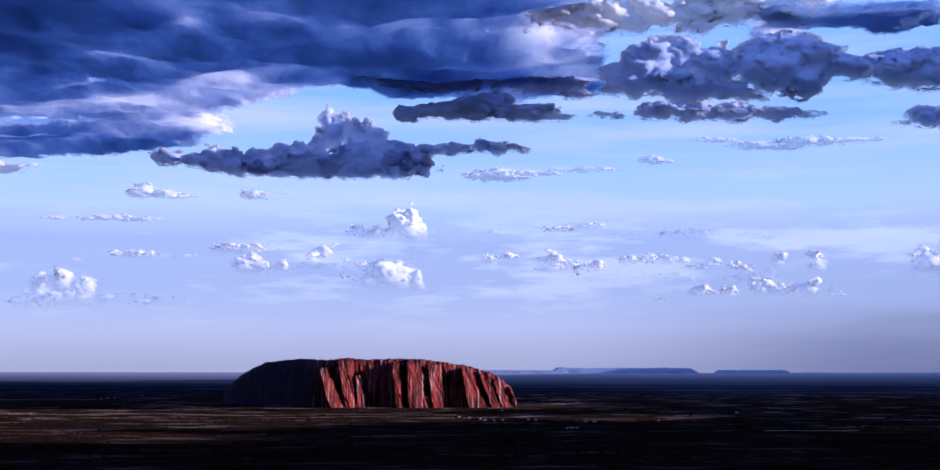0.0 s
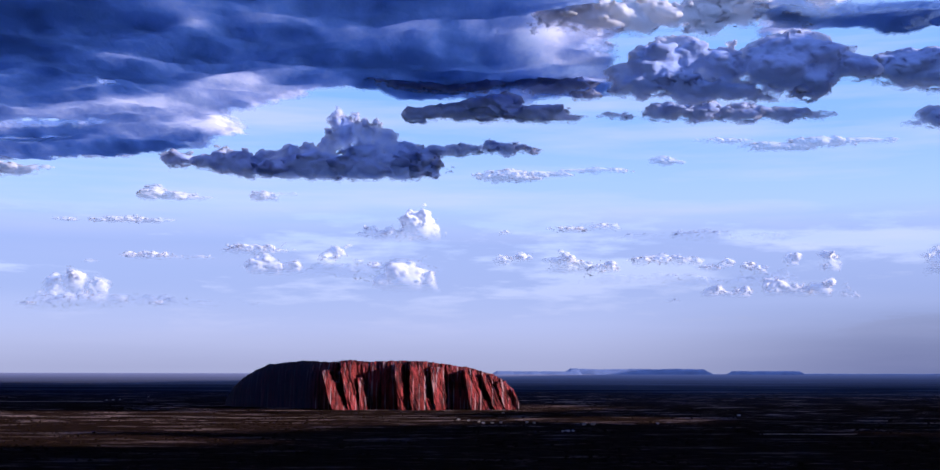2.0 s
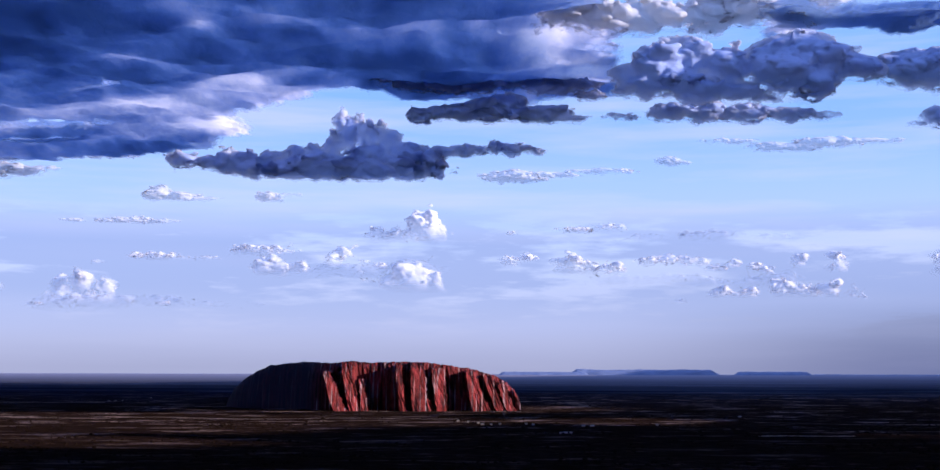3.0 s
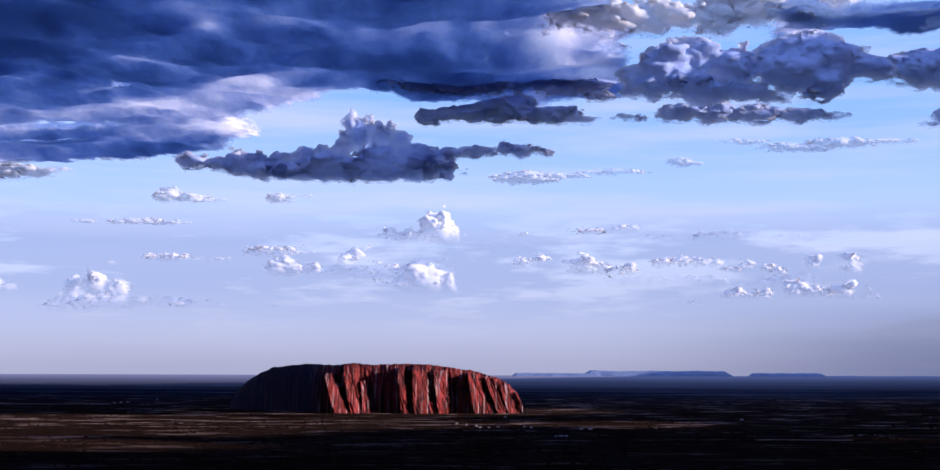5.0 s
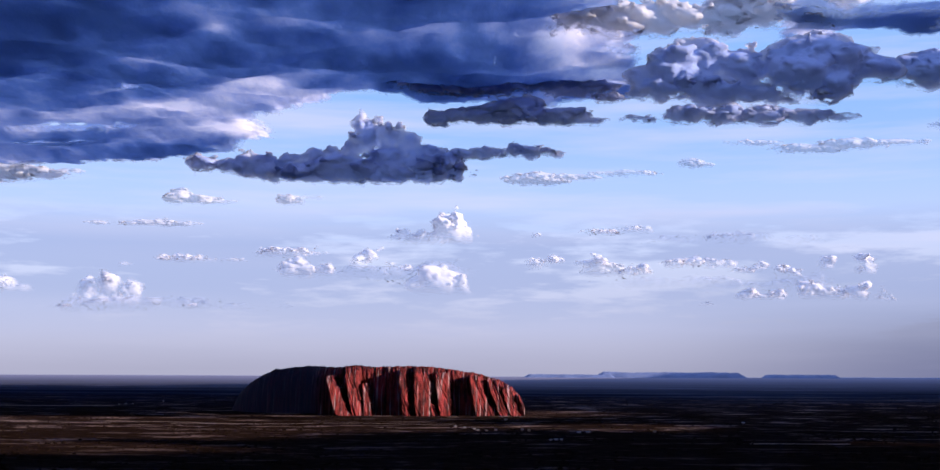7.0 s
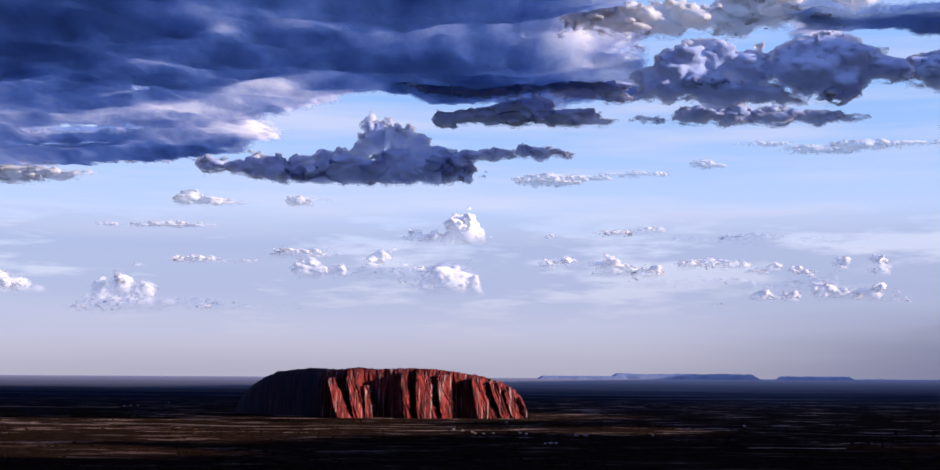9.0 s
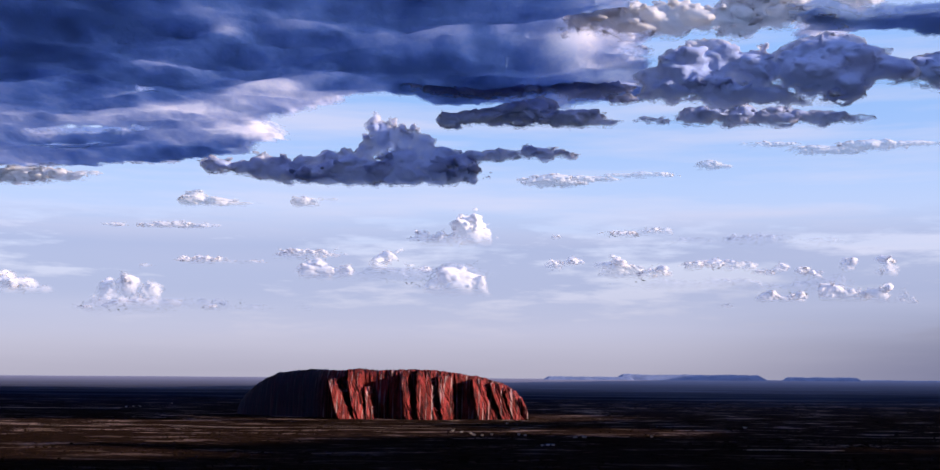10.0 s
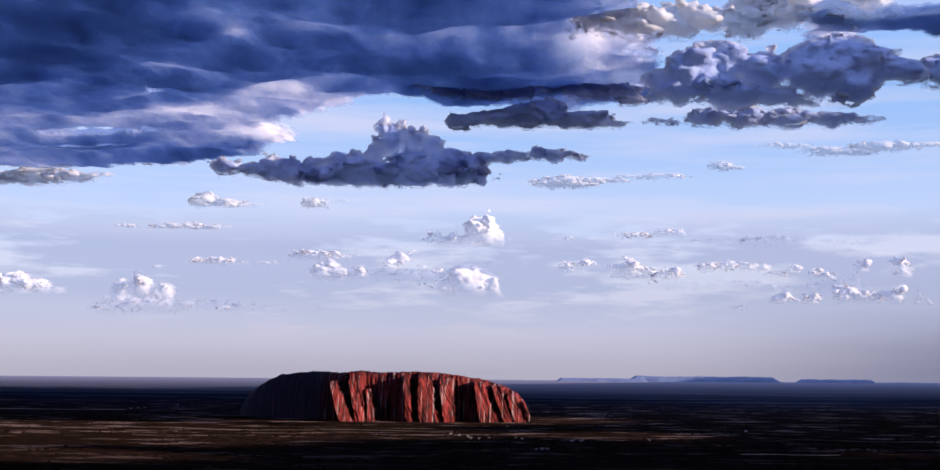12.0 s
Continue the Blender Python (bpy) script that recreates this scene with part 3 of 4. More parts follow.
# ---- clouds ----
def spline_weights(count, step, cell, start):
    """Weights that spread a coarse lattice of that cell over count samples, smoothly."""
    at = (start + np.arange(count) * step) / cell
    low = np.floor(at - at.min()).astype(int)
    u = at - at.min() - low
    w = np.zeros((count, low.max() + 4))
    rows = np.arange(count)
    for k, value in enumerate(((1 - u) ** 3 / 6, (3 * u ** 3 - 6 * u ** 2 + 4) / 6, (-3 * u ** 3 + 3 * u ** 2 + 3 * u + 1) / 6, u ** 3 / 6)):
        w[rows, low + k] = value
    return w


def lattice_noise(rng, shape, step, cells):
    """Smooth noise of unit spread over a regular grid; cells: its wavelength along each axis."""
    weights = [spline_weights(n, step, c, c * rng.random()) for n, c in zip(shape, cells)]
    field = rng.standard_normal([w.shape[1] for w in weights])
    for w in weights:
        field = np.moveaxis(np.tensordot(w, field, axes=(1, 0)), 0, -1)
    return (field - field.mean()) / max(field.std(), 1e-6)


def blurred(field, times):
    for _ in range(times):
        for axis in range(field.ndim):
            field = (np.roll(field, 1, axis) + field + np.roll(field, -1, axis)) / 3
    return field


CORNERS = np.array([(i, j, k) for i in (0, 1) for j in (0, 1) for k in (0, 1)])
CUBE_EDGES = [(a, b) for a in range(8) for b in range(a + 1, 8) if np.abs(CORNERS[a] - CORNERS[b]).sum() == 1]


def skin_of(field):
    """The surface where the field passes zero: vertices in grid units, their cells, and quads facing outwards."""
    inside = field > 0
    nx, ny, nz = (n - 1 for n in field.shape)
    total = np.zeros((nx, ny, nz), dtype=np.int8)
    for i, j, k in CORNERS:
        total += inside[i:i + nx, j:j + ny, k:k + nz]
    cell = np.argwhere((total > 0) & (total < 8))
    index = np.full((nx, ny, nz), -1, dtype=np.int64)
    index[tuple(cell.T)] = np.arange(len(cell))
    value = np.stack([field[tuple((cell + c).T)] for c in CORNERS], axis=1)
    place, hits = np.zeros((len(cell), 3)), np.zeros(len(cell))
    for a, b in CUBE_EDGES:
        cut = (value[:, a] > 0) != (value[:, b] > 0)
        u = np.where(cut, value[:, a] / np.where(cut, value[:, a] - value[:, b], 1.0), 0.0)
        place += cut[:, None] * (CORNERS[a] + u[:, None] * (CORNERS[b] - CORNERS[a]))
        hits += cut
    quads = []
    for axis in range(3):
        b, c = (axis + 1) % 3, (axis + 2) % 3
        n = np.array(field.shape)
        lo, hi = [slice(1, n[q] - 1) for q in range(3)], [slice(1, n[q] - 1) for q in range(3)]
        lo[axis], hi[axis] = slice(0, n[axis] - 1), slice(1, n[axis])
        p = np.argwhere(inside[tuple(lo)] != inside[tuple(hi)])
        p += np.array([s.start for s in lo])
        eb, ec = np.eye(3, dtype=int)[b], np.eye(3, dtype=int)[c]
        ring = np.stack([index[tuple((p - q).T)] for q in (eb * 0, eb, eb + ec, ec)], axis=1)
        back = ~inside[tuple(p.T)]
        ring[back] = ring[back][:, ::-1]
        quads.append(ring)
    return cell + place / hits[:, None], cell, np.concatenate(quads)


def cloud_mesh(name, verts, quads, soft, deep, far_fade, material):
    used = np.unique(quads)
    remap = np.zeros(len(verts), dtype=np.int64)
    remap[used] = np.arange(len(used))
    ob = mesh_object(name, verts[used].tolist(), remap[quads].tolist(), material)
    ob.data.attributes.new("soft", "FLOAT_VECTOR", "POINT").data.foreach_set("vector", soft[used].astype(np.float32).ravel())
    ob.data.attributes.new("depth", "FLOAT", "POINT").data.foreach_set("value", deep[used].astype(np.float32))
    ob.data.attributes.new("far_fade", "FLOAT", "POINT").data.foreach_set("value", far_fade[used].astype(np.float32))
    return ob


def cloud(name, label, group, y, base, lumps, material, depth=0.9, fine=1.0, rough=1.0, squash=0.65, split=()):
    """A cloud y metres off, of lumps (x, z, half width, half height), swollen by billows and torn by eddies;
    base: height of its flat foot; squash: how far its billows are drawn out flat; fine: coarseness of its skin;
    split: names of its parts and the heights, as shares of the whole, from which they begin."""
    rng = np.random.default_rng(abs(int(y * 7 + base * 13 + lumps[0][0] * 3)))
    step = min(y / 1000 * 0.9 * fine, float(np.quantile([p[3] for p in lumps], 0.7)) / 9 * max(1.0, fine))
    q = np.array(lumps, dtype=float)
    half = depth * np.minimum(q[:, 2], 2.2 * q[:, 3])
    swell = float(np.quantile(q[:, 3], 0.7))
    edge = 0.9 * swell + 3 * step
    low = np.array([(q[:, 0] - q[:, 2]).min() - 1.6 * edge, -half.max() - edge, base - 0.5 * edge])
    high = np.array([(q[:, 0] + q[:, 2]).max() + 1.6 * edge, half.max() + edge, (q[:, 1] + q[:, 3]).max() + edge])
    shape = np.ceil((high - low) / step).astype(int) + 1
    gx, gy, gz = np.ogrid[:shape[0], :shape[1], :shape[2]]
    gx, gy, gz = low[0] + gx * step, low[1] + gy * step, low[2] + gz * step
    body = np.full(shape, -1e3)
    size = np.full(shape, swell)
    for (x, z, rx, rz), ry in zip(q, half):
        shift = 0.3 * ry * (rng.random() - 0.5)
        reach = np.sqrt(((gx - x) / rx) ** 2 + ((gy - shift) / ry) ** 2 + ((gz - z) / rz) ** 2)
        here = (1 - reach) * min(rz, ry)
        size = np.where(here > body, rz, size)
        body = np.maximum(body, here)
    size = blurred(np.clip(size / swell, 0.45, 1.5), 4)
    length = 1.6 * swell
    rich = np.zeros(shape)
    gain = 0.34 * swell * rough
    while length > 1.7 * step and gain > 0.05 * step:
        n = lattice_noise(rng, shape, step, (length / squash ** 0.5, length / squash ** 0.5, length * squash ** 0.5))
        rich += gain * (np.abs(n) - 0.8) if length < 1.5 * swell else 0.4 * gain * n
        length, gain = length * 0.5, gain * 0.64
    foot = (gz - base) + 0.3 * rich + 0.02 * swell
    field = np.minimum(body + size * rich, foot)
    field[0], field[-1], field[:, 0], field[:, -1], field[:, :, 0], field[:, :, -1] = -1, -1, -1, -1, -1, -1
    place, cell, quads = skin_of(field)
    # depth along y, roughly the camera's line of sight
    through_it = blurred((field > 0).sum(axis=1) * step, 1)
    deep = through_it[cell[:, 0], cell[:, 2]]
    within = field > 0
    front, rear = within.argmax(axis=1), shape[1] - 1 - within[:, ::-1].argmax(axis=1)
    closed = within.any(axis=1)
    front, rear = np.where(closed, front, shape[1] / 2), np.where(closed, rear, shape[1] / 2)
    front, rear = blurred(front, 2)[cell[:, 0], cell[:, 2]], blurred(rear, 2)[cell[:, 0], cell[:, 2]]
    # share of the way from the camera's side to the far side, which is faded
    share = (place[:, 1] - (front + rear) / 2) / np.maximum((rear - front) / 2, 3)
    far_fade = np.clip((share - 0.2) / 0.4, 0.0, 0.94)
    slope = np.gradient(blurred(np.clip(field, -2 * swell, 2 * swell), 5), step)
    soft = -np.stack([g[tuple(cell.T)] for g in slope], axis=1)
    soft /= np.maximum(np.linalg.norm(soft, axis=1, keepdims=True), 1e-6)
    middle = np.array([(low[0] + high[0]) / 2, 0.0, base])
    verts = low + place * step - middle
    if not split:
        ob = cloud_mesh(name, verts, quads, soft, deep, far_fade, material)
    else:
        ob = new(name)
        top = verts[:, 2].max()
        level = (verts[quads][:, :, 2].mean(axis=1) + 0.05 * top * np.sin(verts[quads][:, 0, 0] / (1.7 * swell))) / top
        for k, (piece, start) in enumerate(split):
            end = split[k + 1][1] if k + 1 < len(split) else 9.0
            mine = (level >= start) & (level < end)
            if mine.any():
                cloud_mesh(piece, verts, quads[mine], soft, deep, far_fade, material).parent = ob
    ob.location = (middle[0], y, base)
    return tagged(ob, label, "cloud", group)


cloud("cumulus_cloud", "dark grey-blue cumulus with a sunlit tower and flat foot", "low cumulus clouds", 1800, 286,
      [(-418, 315, 26.0, 12.5), (-386, 313, 32.0, 13.0), (-345, 309, 42.0, 15.0), (-150, 299, 95.0, 14.0), (-365, 320, 22.0, 15.0), (-335, 318, 20.3, 11.8), (-299, 321, 22.0, 12.7), (-266, 323, 20.3, 13.5), (-239, 325, 20.3, 14.4), (-213, 333, 20.3, 16.9), (-191, 357, 27.0, 29.0), (-160, 349, 24.0, 24.0), (-136, 340, 22.0, 18.6), (-108, 330, 25.4, 15.2), (-76, 322, 23.7, 13.5), (-198, 306, 135.1, 16.0), (-113, 294, 55.7, 6.8), (-265, 296, 80.2, 8.4), (-139, 316, 76.1, 14.4), (-316, 311, 67.6, 11.8), (-157, 325, 50.7, 15.2)], CLOUD_DENSE, squash=0.72, split=(("foot", -9), ("body", 0.22), ("tower", 0.6)))
cloud("cumulus_cloud", "ragged grey tail of cumulus with a tattered foot", "low cumulus clouds", 1800, 318,
      [(-53, 327, 22.0, 7.6), (-25, 330, 32.1, 8.5), (30, 332, 33.8, 9.3), (71, 328, 18.6, 6.8)], CLOUD_DENSE, split=(("foot", -9), ("crown", 0.45)))
cloud("cumulus_cloud", "flat dark grey-blue cumulus bar with knobbly top", "low cumulus clouds", 1600, 328,
      [(-77, 342, 19.6, 9.0), (-58, 343, 19.6, 9.8), (-30, 345, 31.7, 12.1), (19, 347, 45.2, 15.1), (72, 341, 37.7, 11.3), (110, 335, 26.4, 6.8)], CLOUD_DENSE, squash=0.5, split=(("foot", -9), ("crown", 0.45)))
cloud("cumulus_cloud", "flat dark grey-blue cumulus bar with knobbly top", "low cumulus clouds", 1600, 332,
      [(170, 338, 22.6, 5.3)], CLOUD_DENSE, squash=0.5)
cloud("cumulus_cloud", "large dark cumulus with pale billowing crowns", "low cumulus clouds", 1250, 284,
      [(145, 309, 20.1, 16.5), (175, 315, 32.5, 24.8), (185, 302, 45, 19), (300, 305, 50, 18), (210, 325, 27.2, 24), (240, 318, 32.5, 24.8), (275, 319, 29.6, 22.5), (302, 327, 29.6, 26.0), (334, 321, 35.5, 18.9), (364, 316, 29.6, 11.8), (216, 296, 88.5, 13.0), (269, 289, 41.3, 5.9)], CLOUD_DENSE, rough=0.9, squash=0.6, split=(("foot", -9), ("body", 0.25), ("crown", 0.6)))
cloud("cumulus_cloud", "smooth grey cloud shelf beside a cumulus", "low cumulus clouds", 1320, 307,
      [(409, 333, 31.2, 12.5), (440, 334, 43.7, 18.7), (484, 334, 49.9, 21.2), (534, 335, 43.7, 22.5)], CLOUD_DENSE, rough=0.6, split=(("foot", -9), ("crown", 0.45)))
cloud("cumulus_cloud", "sunlit pinkish cumulus bar with shaded foot", "low cumulus clouds", 1410, 292,
      [(203, 303, 25.2, 9.3), (243, 306, 35.9, 11.3), (289, 305, 35.9, 10.0), (336, 303, 31.9, 8.0), (376, 301, 25.2, 6.0)], CLOUD_DENSE, squash=0.5, split=(("foot", -9), ("crown", 0.45)))
cloud("cumulus_cloud", "small dark ragged cumulus", "low cumulus clouds", 1500, 304,
      [(505, 309, 14.1, 4.2), (537, 316, 24.0, 10.6), (576, 317, 28.3, 12.7)], CLOUD_DENSE)
cloud("cumulus_cloud", "sunlit white cumulus fringe of the cloud deck", "upper cloud deck", 1330, 372,
      [(127, 390, 37, 17), (85, 394, 36, 16), (170, 393, 32, 18), (203, 391, 30, 15), (240, 396, 38, 18), (283, 397, 34, 14), (310, 410, 55, 22)], CLOUD_FRINGE, squash=0.6, split=(("foot", -9), ("crown", 0.45)))
cloud("cumulus_cloud", "small dark oval cloud beneath the deck", "upper cloud deck", 1530, 399,
      [(131, 408, 13.0, 7.2), (150, 410, 15.9, 5.8)], CLOUD_DENSE)
cloud("cumulus_cloud", "ragged dark cloud shelf under the deck", "upper cloud deck", 1650, 374,
      [(-35, 391, 85.7, 12.5), (59, 399, 70.2, 14.0), (113, 390, 46.8, 9.4), (-113, 398, 46.8, 6.2), (90, 380, 31.2, 6.2)], CLOUD_DENSE, squash=0.45, split=(("foot", -9), ("crown", 0.45)))
cloud("cumulus_cloud", "ragged dark cloud shelf under the deck", "upper cloud deck", 1650, 369,
      [(137, 376, 23.4, 6.2)], CLOUD_DENSE, squash=0.45)
cloud("cumulus_cloud", "low grey cloud shreds with pale foot", "upper cloud deck", 2450, 423,
      [(-880, 432, 92, 9), (-776, 433, 69, 8), (-707, 430, 46, 5), (-994, 430, 92, 13)], CLOUD_DENSE, squash=0.4)
cloud("cumulus_cloud", "pale pink low cloud shred", "upper cloud deck", 2500, 394,
      [(-920, 405, 67, 11), (-1001, 407, 94, 19), (-868, 413, 34, 7)], CLOUD_FRINGE, squash=0.4, rough=0.8)
cloud("cumulus_cloud", "small pinkish white cloud streak", "thin cloud streaks", 1930, 274,
      [(-493, 286, 22.9, 13.5), (-464, 281, 41.6, 8.3), (-419, 278, 36.4, 4.2)], CLOUD_WISP, squash=0.4, rough=0.7)
cloud("cumulus_cloud", "small torn white cloud shred", "thin cloud streaks", 2000, 282,
      [(-336, 291, 23.7, 9.7), (-308, 294, 26.9, 5.4)], CLOUD_WISP, squash=0.4, rough=0.7)
cloud("cloud_streak", "thin grey cloud streak", "thin cloud streaks", 2575, 312,
      [(-727, 319, 62.3, 8.3), (-654, 317, 48.4, 5.5)], CLOUD_WISP, squash=0.4, rough=0.7)
cloud("cloud_streak", "thin grey cloud streak", "thin cloud streaks", 2575, 317,
      [(-835, 321, 34.6, 4.2)], CLOUD_WISP, squash=0.4, rough=0.7)
cloud("cloud_streak", "thin pale torn cloud streak", "thin cloud streaks", 2618, 397,
      [(247, 426, 49.4, 7.1), (50, 414, 70.6, 14.1), (118, 417, 70.6, 7.1), (198, 425, 42.4, 5.6)], CLOUD_WISP, squash=0.4, rough=0.7)
cloud("cloud_streak", "tiny pinkish cloud puff", "thin cloud streaks", 2546, 423,
      [(360, 433, 30.2, 9.6), (389, 431, 22.0, 5.5)], CLOUD_WISP, squash=0.4, rough=0.7)
cloud("cloud_streak", "long thin lilac cloud streak", "thin cloud streaks", 2500, 460,
      [(477, 466, 59.5, 6.8)], CLOUD_WISP, squash=0.4, rough=0.7)
cloud("cloud_streak", "long thin lilac cloud streak", "thin cloud streaks", 2500, 446,
      [(594, 455, 89.2, 9.5), (665, 462, 75.7, 10.8), (747, 467, 67.6, 6.8)], CLOUD_WISP, squash=0.4, rough=0.7)
cloud("cumulus_tower", "brilliant white cumulus tower with crisp edge", "far cumulus bank", 4560, 441,
      [(-247, 510, 55.3, 59.6), (-306, 488, 59.6, 38.3), (-196, 484, 42.6, 34.0), (-274, 475, 85.1, 25.5)], CLOUD_BRIGHT, rough=1.4, squash=0.85)
cloud("cumulus_cloud", "small bright far cumulus crown", "far cumulus bank", 4560, 471,
      [(-400, 505, 30.7, 23.0), (-426, 492, 30.6, 15.3), (-370, 488, 35.7, 15.3)], CLOUD_FAR, rough=1.3, squash=0.6)
cloud("cumulus_cloud", "white far cumulus with pink shaded side", "far cumulus bank", 4500, 272,
      [(-270, 339, 71.2, 62.8), (-196, 327, 41.8, 54.4), (-332, 318, 50.2, 33.5)], CLOUD_PALE, rough=0.8, squash=0.7)
cloud("cumulus_cloud", "white far cumulus head", "far cumulus bank", 4480, 329,
      [(-790, 360, 60.0, 30.0), (-728, 366, 50.0, 37.5), (-671, 371, 40.0, 35.0)], CLOUD_FAR, rough=1.3, squash=0.6)
cloud("cumulus_cloud", "white far cumulus head", "far cumulus bank", 4490, 367,
      [(-541, 392, 40.1, 30.1), (-500, 413, 30.1, 30.1)], CLOUD_FAR, rough=1.3, squash=0.6)
cloud("cumulus_cloud", "flat white far cumulus head", "far cumulus bank", 4550, 414,
      [(-814, 435, 101.8, 20.4), (-878, 431, 61.1, 15.3), (-729, 431, 61.1, 12.7)], CLOUD_FAR, rough=1.3, squash=0.6)
cloud("cumulus_cloud", "broken white far cumulus heap", "far cumulus bank", 3660, 184,
      [(-1155, 262, 44.2, 37.4), (-1092, 252, 40.8, 37.4), (-1221, 245, 37.4, 40.8), (-1188, 221, 85.0, 27.2), (-1111, 214, 85.0, 23.8), (-1256, 231, 23.8, 17.0)], CLOUD_PALE, rough=0.8, squash=0.7)
cloud("cumulus_cloud", "small white far cumulus heap", "far cumulus bank", 4000, 258,
      [(-1597, 284, 53.6, 31.2), (-1662, 283, 75.9, 40.2), (-1541, 276, 35.7, 17.8)], CLOUD_FAR, rough=1.3, squash=0.6)
cloud("cumulus_cloud", "white far cumulus head", "far cumulus bank", 4200, 323,
      [(266, 354, 46.9, 32.8), (315, 346, 46.9, 28.2)], CLOUD_FAR, rough=1.3, squash=0.6)
cloud("cumulus_cloud", "white far cumulus head", "far cumulus bank", 4200, 323,
      [(393, 341, 56.3, 21.1)], CLOUD_FAR, rough=1.3, squash=0.6)
cloud("cumulus_cloud", "white far cumulus head", "far cumulus bank", 4300, 356,
      [(533, 374, 38.4, 21.6), (583, 378, 38.4, 21.6)], CLOUD_FAR, rough=1.3, squash=0.6)
cloud("cumulus_cloud", "white far cumulus head", "far cumulus bank", 4300, 350,
      [(649, 370, 38.4, 24.0), (697, 375, 33.6, 21.6)], CLOUD_FAR, rough=1.3, squash=0.6)
cloud("cumulus_cloud", "white far cumulus head", "far cumulus bank", 4300, 349,
      [(813, 365, 28.8, 19.2)], CLOUD_FAR, rough=1.3, squash=0.6)
cloud("cumulus_cloud", "white far cumulus head", "far cumulus bank", 4300, 343,
      [(877, 357, 28.8, 16.8)], CLOUD_FAR, rough=1.3, squash=0.6)
cloud("cumulus_cloud", "white far cumulus head", "far cumulus bank", 4300, 335,
      [(923, 349, 28.8, 16.8)], CLOUD_FAR, rough=1.3, squash=0.6)
cloud("cumulus_cloud", "white far cumulus head", "far cumulus bank", 4300, 345,
      [(753, 355, 38.4, 12.0)], CLOUD_FAR, rough=1.3, squash=0.6)
cloud("cumulus_cloud", "white far cumulus knob", "far cumulus bank", 4350, 347,
      [(1045, 375, 26.7, 26.7)], CLOUD_FAR, rough=1.3, squash=0.6)
cloud("cumulus_cloud", "white far cumulus knob", "far cumulus bank", 4350, 343,
      [(1163, 375, 34.0, 36.5), (1142, 363, 24.3, 19.4)], CLOUD_FAR, rough=1.3, squash=0.6)
cloud("cumulus_cloud", "white far cumulus heap", "far cumulus bank", 4500, 263,
      [(1021, 295, 45.2, 32.6), (1089, 286, 65.2, 27.6)], CLOUD_FAR, rough=1.3, squash=0.6)
cloud("cumulus_cloud", "white far cumulus heap", "far cumulus bank", 4500, 259,
      [(1173, 291, 45.2, 37.6)], CLOUD_FAR, rough=1.3, squash=0.6)
cloud("cumulus_cloud", "white far cumulus head", "far cumulus bank", 4500, 265,
      [(901, 284, 40.1, 20.1), (803, 286, 40.1, 20.1), (849, 278, 50.2, 12.5)], CLOUD_FAR, rough=1.3, squash=0.6)
cloud("cumulus_cloud", "bright far cumulus tower", "far cumulus bank", 4450, 301,
      [(1556, 380, 53.9, 58.0), (1618, 367, 53.9, 53.9), (1691, 380, 74.6, 82.9)], CLOUD_BRIGHT, rough=1.2, squash=0.8)
cloud("cumulus_cloud", "small torn white far cloud", "far cumulus bank", 4500, 377,
      [(-438, 389, 25.1, 15.1)], CLOUD_FAR, rough=1.3, squash=0.6)
cloud("cumulus_cloud", "small torn white far cloud", "far cumulus bank", 4500, 368,
      [(-385, 379, 25.1, 12.6)], CLOUD_FAR, rough=1.3, squash=0.6)
cloud("cumulus_cloud", "small torn white far cloud", "far cumulus bank", 4500, 365,
      [(76, 398, 40.2, 22.6), (128, 407, 35.2, 15.1)], CLOUD_FAR, rough=1.3, squash=0.6)
cloud("cumulus_cloud", "small torn white far cloud", "far cumulus bank", 4450, 267,
      [(1243, 292, 19.9, 29.8)], CLOUD_FAR, rough=1.3, squash=0.6)
cloud("cumulus_cloud", "small torn white far cloud", "far cumulus bank", 4450, 259,
      [(1274, 276, 19.8, 19.8)], CLOUD_FAR, rough=1.3, squash=0.6)
cloud("cumulus_cloud", "pale far cloud streak", "far cumulus bank", 4550, 401,
      [(-1174, 418, 76.3, 15.3), (-1100, 409, 50.9, 10.2)], CLOUD_FAR, rough=1.3, squash=0.6)
cloud("cumulus_cloud", "pale far cloud streak", "far cumulus bank", 4580, 500,
      [(312, 510, 66.7, 12.8)], CLOUD_FAR, rough=1.3, squash=0.6)
cloud("cumulus_cloud", "pale far cloud streak", "far cumulus bank", 4580, 506,
      [(419, 519, 77.0, 15.4)], CLOUD_FAR, rough=1.3, squash=0.6)
cloud("cloud_streak", "long low shaded far cloud layer", "far cumulus bank", 4580, 457,
      [(590, 481, 128.2, 17.1), (782, 487, 171.0, 23.5), (953, 483, 128.2, 17.1)], CLOUD_HAZE)
SHREDS = [(-1229, 415, 37, 9), (-1365, 391, 29, 9), (-990, 405, 42, 8), (-428, 326, 25, 11), (-1139, 245, 29, 8),
          (-1572, 245, 21, 9), (654, 253, 25, 8), (300, 505, 46, 12), (82, 489, 25, 10)]
for x, z, wide, tall in SHREDS:
    cloud("cloud_shred", "small pale pinkish shred of far cloud in the haze", "far cloud shreds", 4480, z - tall, [(x, z, wide, tall), (x + 0.7 * wide, z - 0.3 * tall, 0.6 * wide, 0.6 * tall)], CLOUD_PALE, rough=1.3, squash=0.45)
# three clouds added out of view to keep the sun off the cumulus
cloud("shade_cloud", "tall unseen cloud added to shade the cumulus clouds", "upper cloud deck", 1345, 340,
      [(1000, 490, 150, 110), (1120, 550, 150, 125), (1060, 580, 130, 92)], CLOUD_DENSE, fine=8, depth=0.75, rough=0.3)
